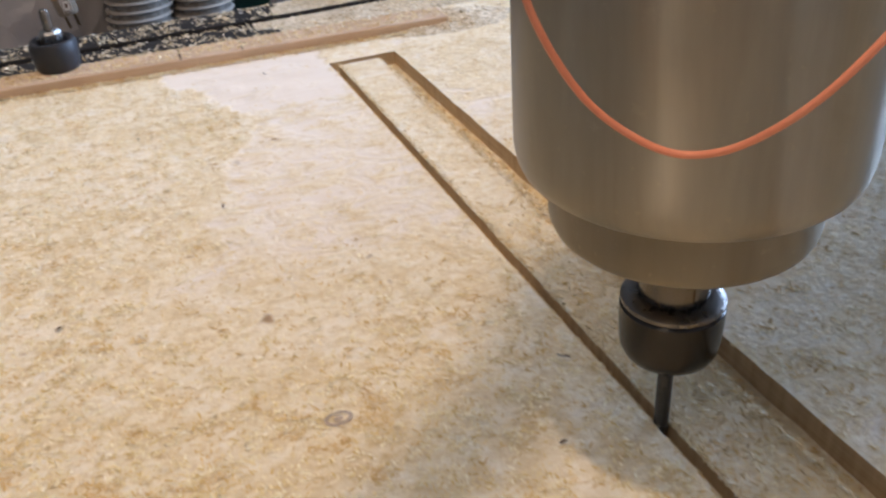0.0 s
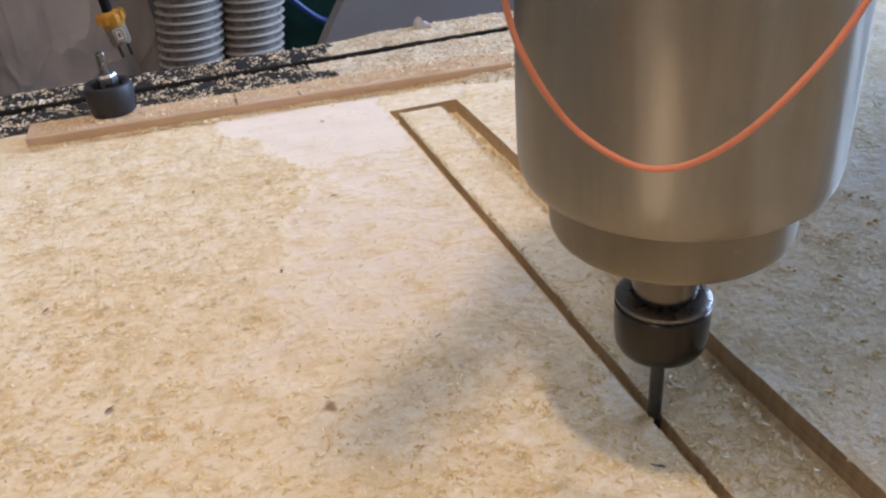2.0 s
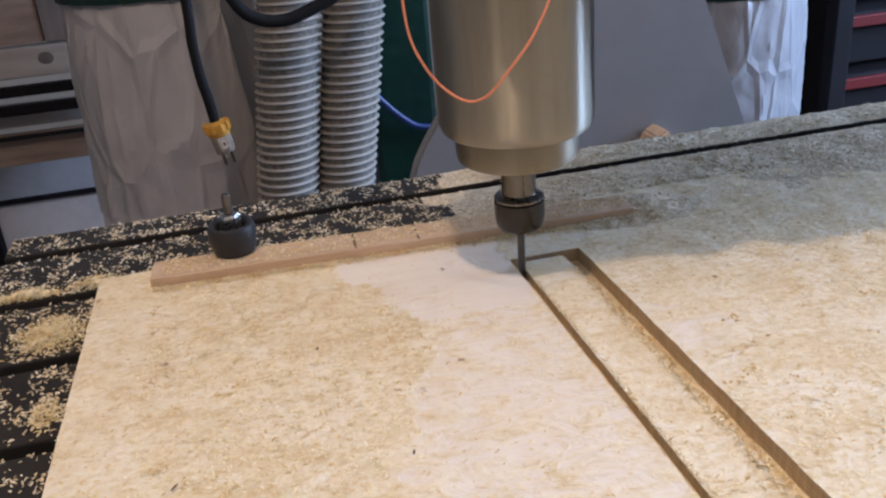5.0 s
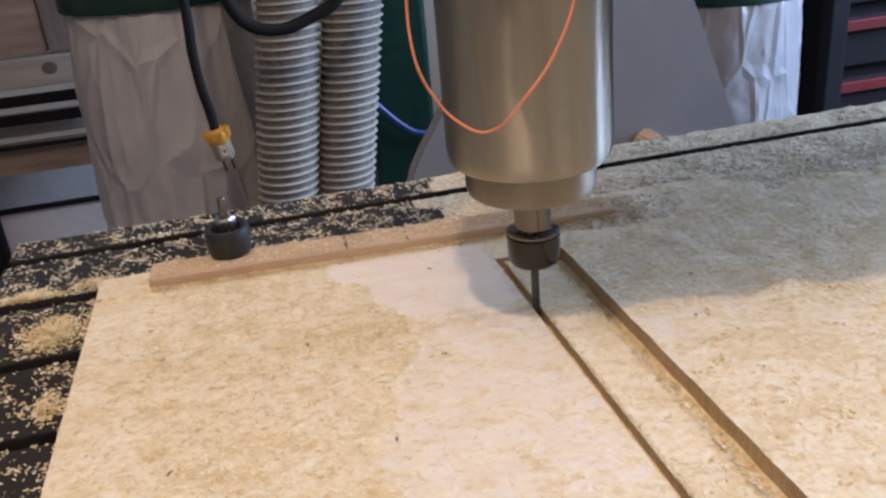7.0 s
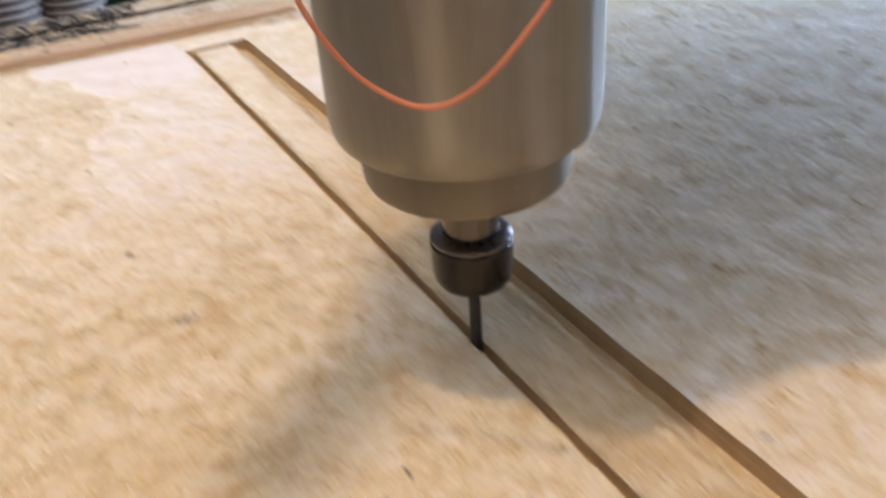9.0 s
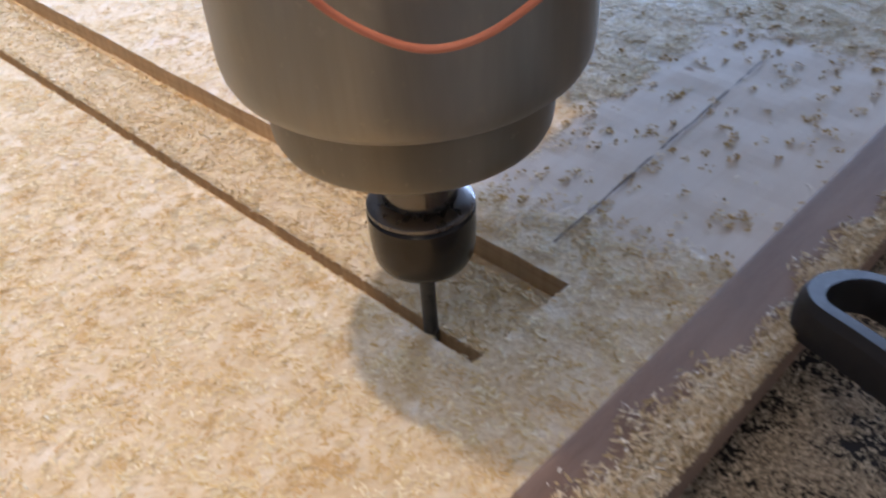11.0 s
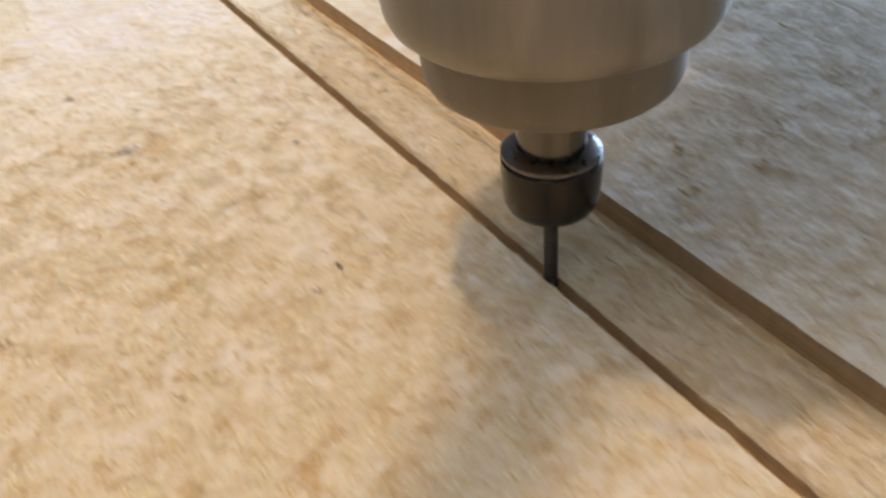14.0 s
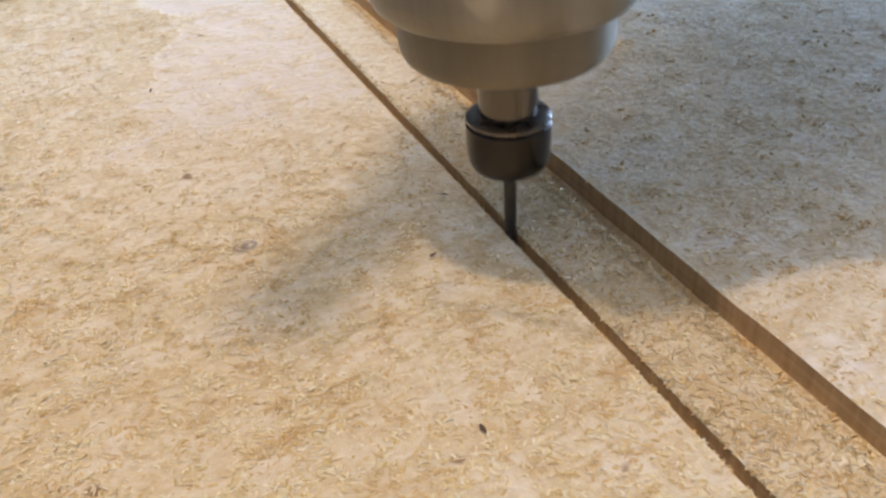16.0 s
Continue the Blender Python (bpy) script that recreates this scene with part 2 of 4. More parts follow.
M_BLEACHED = simple("bleached_timber", (0.27, 0.235, 0.21), (0.43, 0.385, 0.34), 0.75, 0, 20, (1.0, 8.0, 8.0), 0.3)
M_PALE = simple("pale_sheet", (0.36, 0.335, 0.33), (0.58, 0.55, 0.54), 0.7, 0, 10)
M_FLOOR = simple("concrete_floor", (0.16, 0.15, 0.155), (0.28, 0.265, 0.26), 0.75, 0, 8)
M_WALL = simple("workshop_wall", (0.44, 0.37, 0.29), (0.58, 0.50, 0.41), 0.85, 0, 6)
M_CEILING = simple("workshop_ceiling", (0.72, 0.68, 0.62), (0.80, 0.77, 0.72), 0.85, 0, 6)
M_BLUE = simple("blue_cable", (0.0045, 0.0135, 0.0720), (0.0090, 0.0270, 0.1260), 0.45, 0, 60)
M_PLATE = simple("carriage_plate", (0.25, 0.25, 0.26), (0.36, 0.36, 0.37), 0.4, 0.9, 40)
M_KNOT = simple("knot_wood", (0.36, 0.28, 0.22), (0.52, 0.42, 0.33), 0.7, 0, 300)
M_INK = simple("pencil_line", (0.10, 0.06, 0.04), (0.16, 0.10, 0.07), 0.8, 0, 100)


for dull, level in ((M_CABINET, 0.12), (M_RUBBER, 0.15), (M_BED, 0.25), (M_GREEN, 0.3), (M_RED, 0.2)):
    flat_gloss(dull, level)


# ---- mesh helpers ----
def mesh_of(name, bm, material, smooth=False):
    me = bpy.data.meshes.new(name)
    bm.normal_update()
    if smooth:
        for e in bm.edges:
            e.smooth = e.calc_face_angle(0.0) < 0.55
    bm.to_mesh(me)
    bm.free()
    for m in (material if isinstance(material, (list, tuple)) else [material]):
        me.materials.append(m)
    if smooth:
        for p in me.polygons:
            p.use_smooth = True
    return me


def part(name, bm, material, parent, label="", smooth=False):
    ob = new(name, mesh_of(name, bm, material, smooth))
    ob.parent = parent
    return tagged(ob, label)


def thing(name, bm, material, label, category, group="", kind="", smooth=False):
    return tagged(new(name, mesh_of(name, bm, material, smooth)), label, category, group, kind)


def base(name, label, category, at=(0, 0, 0), group="", kind=""):
    ob = new(name)
    ob.location = at
    return tagged(ob, label, category, group, kind)


def box(x0, x1, y0, y1, z0, z1, bevel=0.0, bm=None):
    bm = bm or bmesh.new()
    r = bmesh.ops.create_cube(bm, size=1.0, matrix=Matrix.Translation(((x0 + x1) / 2, (y0 + y1) / 2, (z0 + z1) / 2)) @ Matrix.Diagonal((x1 - x0, y1 - y0, z1 - z0, 1)))
    if bevel:
        es = list({e for v in r["verts"] for e in v.link_edges})
        bmesh.ops.bevel(bm, geom=es, offset=bevel, segments=2, affect="EDGES", profile=0.6)
    return bm


def lathe(profile, segments=64, centre=(0, 0), bm=None, wobble=None):
    """A solid of revolution about z from (radius, z) points."""
    bm = bm or bmesh.new()
    rings = []
    for r, z in profile:
        ring = []
        for k in range(segments):
            a = 2 * math.pi * k / segments
            q = r * (wobble(a, z) if wobble else 1.0)
            ring.append(bm.verts.new((centre[0] + q * math.cos(a), centre[1] + q * math.sin(a), z)))
        rings.append(ring)
    for lo, hi in zip(rings, rings[1:]):
        for k in range(segments):
            bm.faces.new((lo[k], lo[(k + 1) % segments], hi[(k + 1) % segments], hi[k]))
    bm.faces.new(rings[0][::-1])
    bm.faces.new(rings[-1])
    bmesh.ops.recalc_face_normals(bm, faces=bm.faces)
    return bm


def smooth_path(points, steps=8):
    """Catmull-Rom through the points."""
    p = [Vector(q) for q in points]
    p = [2 * p[0] - p[1], *p, 2 * p[-1] - p[-2]]
    out = []
    for a, b, c, d in zip(p, p[1:], p[2:], p[3:]):
        for k in range(steps):
            t = k / steps
            out.append(0.5 * ((2 * b) + (c - a) * t + (2 * a - 5 * b + 4 * c - d) * t * t + (3 * b - a - 3 * c + d) * t ** 3))
    return out + [p[-2]]


def tube(points, radius, segments=12, steps=8, bm=None, radii=None):
    bm = bm or bmesh.new()
    path = smooth_path(points, steps)
    rings, up = [], Vector((0.13, 0.21, 0.97))
    for n, q in enumerate(path):
        ahead = (path[min(n + 1, len(path) - 1)] - path[max(n - 1, 0)]).normalized()
        side = ahead.cross(up)
        side = side.normalized() if side.length > 1e-4 else Vector((1, 0, 0))
        top = side.cross(ahead)
        r = radii(n) if radii else radius
        rings.append([bm.verts.new(q + r * (math.cos(a) * side + math.sin(a) * top)) for a in (2 * math.pi * k / segments for k in range(segments))])
    for lo, hi in zip(rings, rings[1:]):
        for k in range(segments):
            bm.faces.new((lo[k], lo[(k + 1) % segments], hi[(k + 1) % segments], hi[k]))
    bm.faces.new(rings[0])
    bm.faces.new(rings[-1])
    bmesh.ops.recalc_face_normals(bm, faces=bm.faces)
    return bm


def prism(outline, y0, y1, bevel=0.0):
    """An (x, z) outline pulled out along y."""
    bm = bmesh.new()
    f = bm.faces.new([bm.verts.new((x, y0, z)) for x, z in outline])
    r = bmesh.ops.extrude_face_region(bm, geom=[f])
    bmesh.ops.translate(bm, verts=[v for v in r["geom"] if isinstance(v, bmesh.types.BMVert)], vec=(0, y1 - y0, 0))
    bmesh.ops.recalc_face_normals(bm, faces=bm.faces)
    if bevel:
        bmesh.ops.bevel(bm, geom=list(bm.edges), offset=bevel, segments=2, affect="EDGES")
    return bm


def chips(name, places, material, label, size=(0.0016, 0.0040), width=(0.0005, 0.0011), lift=0.0, seed=3, tilt=0.5):
    """Curled shavings, one strip of two bent quads each, lying at places (x, y, z)."""
    g = np.random.default_rng(seed)
    n = len(places)
    yaw, roll = g.uniform(0, 2 * np.pi, n), g.normal(0, tilt, n)
    pitch = g.normal(0, tilt * 0.7, n)
    length, wide = g.uniform(*size, n), g.uniform(*width, n)
    curl = g.uniform(-0.08, 0.18, n) * length * min(1.0, 4.0 * tilt)
    local = np.zeros((n, 6, 3))
    for k, (u, c) in enumerate(((-0.5, 0.0), (0.0, 1.0), (0.5, 0.0))):
        for s in (0, 1):
            local[:, 2 * k + s, 0] = u * length
            local[:, 2 * k + s, 1] = (s - 0.5) * wide * (1.0 if k == 1 else 0.6)
            local[:, 2 * k + s, 2] = c * curl
    def turn(a, i, j):
        ca, sa = np.cos(a)[:, None], np.sin(a)[:, None]
        p, q = local[:, :, i].copy(), local[:, :, j].copy()
        local[:, :, i], local[:, :, j] = ca * p - sa * q, sa * p + ca * q
    turn(roll, 1, 2), turn(pitch, 0, 2), turn(yaw, 0, 1)
    local[:, :, 2] -= local[:, :, 2].min(1)[:, None] - 0.0001 - lift
    verts = (local + places[:, None, :]).reshape(-1, 3)
    first = np.arange(n)[:, None] * 6
    quads = np.concatenate([first + [0, 2, 3, 1], first + [2, 4, 5, 3]]).ravel()
    me = bpy.data.meshes.new(name)
    me.vertices.add(len(verts)), me.loops.add(len(quads)), me.polygons.add(len(quads) // 4)
    me.vertices.foreach_set("co", verts.ravel())
    me.loops.foreach_set("vertex_index", quads)
    me.polygons.foreach_set("loop_start", np.arange(0, len(quads), 4))
    me.update(calc_edges=True)
    me.materials.append(material)
    return tagged(new(name, me), label, "sawdust", kind="stuff")


def ease(v, lo, hi):
    q = min(1.0, max(0.0, (v - lo) / (hi - lo)))
    return q * q * (3 - 2 * q)


# ---- plan of the table ----
SLOT_W, SLOT_END, BIT_W, RIGHT_W = 0.042, -0.6200, 0.0045, 0.0115
BOARD_X0, BOARD_X1, BOARD_Y0, BOARD_Y1, THICK = -0.232, 0.62, -0.678, 0.071, 0.0115
BED_TOP = -THICK


def dust_edge(y):
    """The x at which the thick dust at the left of the cut stops."""
    return float(np.interp(-y, (-0.04, 0.026, 0.067, 0.10, 0.14, 0.18, 0.225, 0.29, 0.36), (-0.100, -0.069, -0.052, -0.067, -0.083, -0.095, -0.122, -0.11, 0.0)))


def dust_at(x, y):
    """How thick the dust lies on the board, 0 to 1."""
    w = 0.014 * noise.noise((x * 45, y * 45, 0.0)) + 0.006 * noise.noise((x * 150, y * 150, 4.0))
    if x < 0.0:
        inside = min(1.0, max(0.0, (dust_edge(y) + w - x) / 0.010))
        near = min(1.0, max(0.0, (-0.20 - y) / 0.10))
        clean = 0.12 if y > -0.05 else 0.30
        d = max(0.85 * inside, clean + 0.6 * near)
        if x < -0.20 or y > 0.05:
            d *= 0.55
        return d
    if x < SLOT_W:
        return 0.50 if y > -0.2 else 0.8
    patch = 0.5 + 0.5 * noise.noise((x * 14, y * 14, 9.0))
    if x > 0.13 and y > -0.16:
        return 0.55 + 0.45 * patch
    clean = swept_edge(x, y)
    if clean > 0.0:
        return (0.26 + 0.50 * patch) * (1 - clean) + 0.05 * patch
    return 0.26 + 0.50 * patch


def face_height(x, y):
    """The board's slightly uneven face; the tongue inside the cut lies a little lower."""
    low = 0.0006 if 0 < x < SLOT_W and SLOT_END < y < 0 else 0.0
    return 0.0005 * noise.noise((x * 60, y * 60, 1.0)) - low


def swept_edge(x, y):
    """How far a spot lies inside the swept face beyond the end of the cut, 0 to 1."""
    ragged = 0.012 * noise.noise((x * 35, y * 35, 7.0)) + 0.005 * noise.noise((x * 120, y * 120, 2.0))
    return ease(x + ragged, 0.05, 0.085) * ease(0.25 - x + ragged, 0.0, 0.035) * ease(-0.556 - y + ragged, 0.0, 0.016)


def build_board():
    """Plywood sheet with a cut rectangle: two long grooves and one across the far end."""
    def cut(*pairs):
        out = []
        for a, b, n in pairs:
            out += [a + (b - a) * k / n for k in range(n)]
        return out + [pairs[-1][1]]
    xs = cut((BOARD_X0, 0.0, 52), (0.0, BIT_W, 2), (BIT_W, SLOT_W - RIGHT_W, 8), (SLOT_W - RIGHT_W, SLOT_W, 2), (SLOT_W, BOARD_X1, 110))
    ys = cut((BOARD_Y0, SLOT_END, 15), (SLOT_END, -BIT_W, 150), (-BIT_W, 0.0, 2), (0.0, BOARD_Y1, 15))
    def level(cx, cy):
        if 0 < cx < SLOT_W and SLOT_END < cy < 0:
            if cx < BIT_W or cx > SLOT_W - RIGHT_W or cy > -BIT_W:
                return 2
            return 1
        return 0
    bm = bmesh.new()
    made = {}
    def vert(i, j, lv):
        if (i, j, lv) not in made:
            x, y = xs[i], ys[j]
            z = 0.0005 * noise.noise((x * 60, y * 60, 1.0)) if lv < 2 else (-0.0062 if x < 0.02 else -0.0085) + 0.0008 * noise.noise((x * 90, y * 60, 2.0))
            if lv == 1:
                z -= 0.0006
            xo = x
            if x in (0.0, BIT_W, SLOT_W) or abs(x - (SLOT_W - RIGHT_W)) < 1e-9:
                rough = 0.0003 if x in (0.0, SLOT_W) else 0.0004 if x == BIT_W else 0.0009
                xo += rough * noise.noise((x * 40, y * 130, 3.0)) if lv < 2 else 0.0
            made[i, j, lv] = bm.verts.new((xo, y, z))
        return made[i, j, lv]
    lv = [[level((xs[i] + xs[i + 1]) / 2, (ys[j] + ys[j + 1]) / 2) for j in range(len(ys) - 1)] for i in range(len(xs) - 1)]
    for i in range(len(xs) - 1):
        for j in range(len(ys) - 1):
            a = lv[i][j]
            bm.faces.new([vert(i, j, a), vert(i + 1, j, a), vert(i + 1, j + 1, a), vert(i, j + 1, a)])
            if i and lv[i - 1][j] != a:
                b = lv[i - 1][j]
                bm.faces.new([vert(i, j, b), vert(i, j, a), vert(i, j + 1, a), vert(i, j + 1, b)]).material_index = 1
            if j and lv[i][j - 1] != a:
                b = lv[i][j - 1]
                bm.faces.new([vert(i, j, a), vert(i, j, b), vert(i + 1, j, b), vert(i + 1, j, a)]).material_index = 1
    low = {}
    def bottom(i, j):
        if (i, j) not in low:
            low[i, j] = bm.verts.new((xs[i], ys[j], BED_TOP + 0.0003))
        return low[i, j]
    nx, ny = len(xs) - 1, len(ys) - 1
    for i in range(nx):
        for j in (0, ny):
            bm.faces.new([vert(i, j, 0), vert(i + 1, j, 0), bottom(i + 1, j), bottom(i, j)]).material_index = 1
    for j in range(ny):
        for i in (0, nx):
            bm.faces.new([vert(i, j, 0), vert(i, j + 1, 0), bottom(i, j + 1), bottom(i, j)]).material_index = 1
    bm.faces.new([bottom(0, 0), bottom(0, ny), bottom(nx, ny), bottom(nx, 0)])
    bmesh.ops.recalc_face_normals(bm, faces=bm.faces)
    layer = bm.verts.layers.float.new("dust")
    for v in bm.verts:
        v[layer] = dust_at(v.co.x, v.co.y) if v.co.z > -0.003 else 0.55
    return thing("plywood_board", bm, [M_BOARD, M_CUT], "pale plywood sheet with a routed rectangle, covered in sawdust", "plywood board")


build_board()


# ---- the bed of black extrusions ----
BED_SLOTS = [0.155 - 0.0777 * min(k, 5) - 0.0815 * max(k - 5, 0) for k in range(13)]


def build_bed():
    bed = base("machine_bed", "black slotted aluminium router bed strewn with sawdust", "machine bed")
    y1 = 0.195
    edges = BED_SLOTS
    for e in edges:
        part("bed_slat", box(-0.307, 1.2, e + 0.005, y1, BED_TOP - 0.03, BED_TOP, 0.0015), M_BED, bed)
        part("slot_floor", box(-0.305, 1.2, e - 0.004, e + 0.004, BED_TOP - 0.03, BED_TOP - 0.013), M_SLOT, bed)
        y1 = e - 0.005
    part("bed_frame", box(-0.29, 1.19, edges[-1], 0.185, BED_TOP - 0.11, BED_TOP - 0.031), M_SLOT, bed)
    for x in (-0.26, 1.1):
        for y in (-0.74, 0.12):
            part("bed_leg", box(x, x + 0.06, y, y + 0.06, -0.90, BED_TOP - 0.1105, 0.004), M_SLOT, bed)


build_bed()


# ---- hold-down strips and clamps ----
def build_strips():
    far = base("hold_down_strip", "light brown wooden hold-down strip along the far board edge", "wood strip", group="hold-down strips")
    m = pose(-0.201, 0.0440, 0, 0, 0, -3.0)
    far.matrix_world = m
    bm = box(0, 0.292, 0, 0.0245, 0.0004, 0.0064, 0.0007)
    part("strip_bar", bm, M_STRIP, far)
    for x in (0.118, 0.156):
        part("pencil_mark", box(x, x + 0.0013, 0.0008, 0.0238, 0.0060, 0.00655), M_INK, far, "dark pencil line across the strip")
    near = base("hold_down_strip", "reddish wooden hold-down strip with sawdust along its edge", "wood strip", group="hold-down strips")
    near.matrix_world = pose(-0.030, -0.6580, 0, 0, 0, 0.3)
    part("strip_bar", box(0, 0.60, -0.0250, 0, 0.0004, 0.0098, 0.0014), M_RED_STRIP, near)


build_strips()


def build_far_clamp():
    c = base("clamp", "black plastic hold-down clamp with a bolt, on the wooden strip", "clamp", (-0.152, 0.066, 0), "clamps")
    def oblong(a, z):
        return 1.0 + 0.16 * abs(math.sin(a)) ** 3 - 0.05 * abs(math.cos(2 * a))
    part("clamp_body", lathe([(0.0105, 0.0067), (0.0128, 0.0070), (0.0140, 0.0100), (0.0146, 0.0170), (0.0146, 0.0215), (0.0136, 0.0240), (0.0116, 0.0244), (0.0100, 0.0230), (0.0086, 0.0170), (0.0050, 0.0166)], 40, wobble=oblong), M_BLACK, c, "black plastic body with a hollow top", True)
    part("heel", prism([(-0.0115, BED_TOP), (-0.0115, 0.012), (-0.0085, 0.019), (0.0085, 0.019), (0.0115, 0.012), (0.0115, BED_TOP)], 0.0170, 0.030, 0.0015), M_BLACK, c)
    part("washer", lathe([(0.0070, 0.0167), (0.0070, 0.0185)], 24, (0, 0.004)), M_BOLT, c, "zinc washer")
    part("nut", lathe([(0.0062, 0.0186), (0.0065, 0.0192), (0.0065, 0.0270), (0.0055, 0.0285)], 6, (0, 0.004)), M_BOLT, c, "zinc hexagon nut")
    part("bolt", lathe([(0.0027, 0.0286), (0.0028, 0.029), (0.0027, 0.0400), (0.0020, 0.0412)], 16, (0, 0.004)), M_RING, c, "grey threaded bolt")


build_far_clamp()


def build_near_clamp():
    """A slotted clamp bar: an oblong ring whose nose bends down on the strip."""
    c = base("clamp", "black slotted plastic clamp bar resting on the reddish strip", "clamp", group="clamps")
    c.matrix_world = pose(0.0665, -0.6780, 0, 0, 0, -23.0)
    bm = bmesh.new()
    n, half, length = 15, 0.0138, 0.125
    def ring(w, shrink):
        pts = []
        for k in range(n):
            a = math.pi * k / (n - 1)
            pts.append((w * math.cos(a), -half + w * math.sin(a)))
        for k in range(n):
            a = math.pi * k / (n - 1)
            pts.append((-w * math.cos(a), -length + half - w * math.sin(a)))
        return pts
    def subdiv(pts):
        out = []
        for (x0, y0), (x1, y1) in zip(pts, pts[1:] + pts[:1]):
            m = max(1, int(math.hypot(x1 - x0, y1 - y0) / 0.008))
            out += [(x0 + (x1 - x0) * k / m, y0 + (y1 - y0) * k / m) for k in range(m)]
        return out
    outer = subdiv(ring(half, 0))
    inner = [(x * 0.54, -half + (y + half) * 0.5 if y > -half else (-length + half + (y + length - half) * 0.5 if y < -length + half else y)) for x, y in outer]
    def height(y):
        s = -y
        return 0.027 * math.sin(min(1.0, s / 0.05) * math.pi / 2) - (0.030 * max(0.0, (s - 0.075) / 0.05) ** 2)
    def loop(pts, dz):
        return [bm.verts.new((x, y, 0.0100 + 0.24 * height(y) + dz)) for x, y in pts]
    t = 0.0112
    loops = [loop(inner, 0.0), loop(outer, 0.0), loop([(x * 1.03, y) for x, y in outer], t * 0.45), loop([(x * 0.97, y * 0.99 - 0.0004) for x, y in outer], t * 0.82), loop([(x * 0.83, y * 0.97 - 0.0016) for x, y in outer], t), loop([(x * 1.12, y) for x, y in inner], t), loop(inner, t * 0.8)]
    for a, b in zip(loops, loops[1:] + loops[:1]):
        for k in range(len(a)):
            bm.faces.new((a[k], a[(k + 1) % len(a)], b[(k + 1) % len(a)], b[k]))
    bmesh.ops.recalc_face_normals(bm, faces=bm.faces)
    part("clamp_bar", bm, M_BLACK, c, "", True)
    part("clamp_foot", box(-0.015, 0.015, -0.122, -0.106, BED_TOP, 0.011, 0.003), M_BLACK, c)


build_near_clamp()


# ---- the moving router head ----
def build_head():
    head = base("router_head", "brushed steel router spindle with black collet nut and cutter", "router spindle", (0.0024, -0.3453, 0))
    part("spindle_body", lathe([(0.030, 0.0812), (0.0342, 0.0813), (0.0366, 0.0821), (0.0385, 0.0838), (0.0396, 0.0862), (0.0401, 0.0893), (0.04018, 0.0930), (0.0402, 0.1000), (0.0402, 0.3000), (0.037, 0.304)], 96), M_STEEL, head, "brushed stainless steel cylinder with a rounded foot", True)
    part("nose_cap", lathe([(0.0250, 0.0653), (0.0278, 0.0654), (0.0296, 0.0661), (0.0309, 0.0673), (0.0317, 0.0690), (0.0320, 0.0708), (0.0321, 0.0740), (0.0321, 0.0806), (0.029, 0.0811)], 96), M_DULL, head, "stepped steel nose cap", True)
    part("shaft", lathe([(0.0093, 0.0450), (0.0093, 0.0596), (0.0101, 0.0604), (0.0101, 0.0652)], 48), M_SHAFT, head, "bright ground steel shaft", True)
    part("collet_nut", lathe([(0.0060, 0.0254), (0.0102, 0.0257), (0.0118, 0.0268), (0.0128, 0.0288), (0.0132, 0.0312), (0.0134, 0.0345), (0.0135, 0.0380), (0.0135, 0.0418), (0.0129, 0.0424), (0.0100, 0.0424)], 64), M_NUT, head, "blackened steel collet nut", True)
    part("nut_ring", lathe([(0.0090, 0.0426), (0.0128, 0.0426), (0.0134, 0.0431), (0.0134, 0.0441), (0.0127, 0.0448), (0.0104, 0.0457), (0.0090, 0.0458)], 64), M_RING, head, "grey steel shoulder ring on the nut", True)
    bm = lathe([(0.0021, 0.0), (0.0021, 0.0258)], 20)
    lathe([(0.0012, -0.0088), (0.0022, -0.0086), (0.0022, -0.0002), (0.0020, 0.0)], 20, bm=bm, wobble=lambda a, z: 1.0 - 0.32 * max(0.0, math.cos(2 * (a - z * 500))))
    part("cutter", bm, M_BIT, head, "dark carbide end mill", True)
    loop = [(-0.046, -0.022, 0.230), (-0.056, -0.028, 0.190), (-0.0590, -0.030, 0.167), (-0.0592, -0.031, 0.150), (-0.0565, -0.032, 0.135), (-0.0490, -0.035, 0.1205),
            (-0.0412, -0.0400, 0.1128), (-0.0350, -0.0460, 0.1108), (-0.0290, -0.0535, 0.1150), (-0.0225, -0.0620, 0.1260), (-0.0110, -0.0650, 0.1415), (-0.0005, -0.0640, 0.1635), (0.009, -0.056, 0.200), (0.020, -0.0375, 0.235)]
    part("sensor_wire", tube(loop, 0.00066, 10, 8), M_ORANGE, head, "thin orange wire hanging in a loop", True)
    plan = [(-0.030, -0.042), (-0.022, -0.060), (-0.008, -0.066), (0.020, -0.066), (0.041, -0.070), (0.061, -0.079), (0.087, -0.071), (0.101, -0.083), (0.329, -0.089), (0.329, 0.056), (0.0, 0.056)]
    carriage = prism([(x, -y) for x, y in plan], 0.172, 0.34)
    bmesh.ops.rotate(carriage, verts=carriage.verts, cent=(0, 0, 0), matrix=Matrix.Rotation(radians(90), 3, "X"))
    part("carriage", carriage, M_PLATE, head, "grey metal carriage that holds the spindle")
    part("cross_beam", box(0.077, 1.0, 0.0565, 0.24, 0.172, 0.30, 0.004), M_PLATE, head, "grey metal beam behind the carriage")
    part("clamp_ring", lathe([(0.0404, 0.190), (0.052, 0.190), (0.052, 0.250), (0.0404, 0.250)], 64), M_PLATE, head)
    part("cable_bundle", tube([(0.0, 0.0, 0.304), (-0.010, 0.02, 0.345), (-0.050, 0.028, 0.395), (-0.085, -0.008, 0.430), (-0.112, -0.026, 0.440), (-0.130, -0.040, 0.440)], 0.0115, 14, 6), M_BLACK, head, "black cable bundle", True)
    return head


HEAD = build_head()


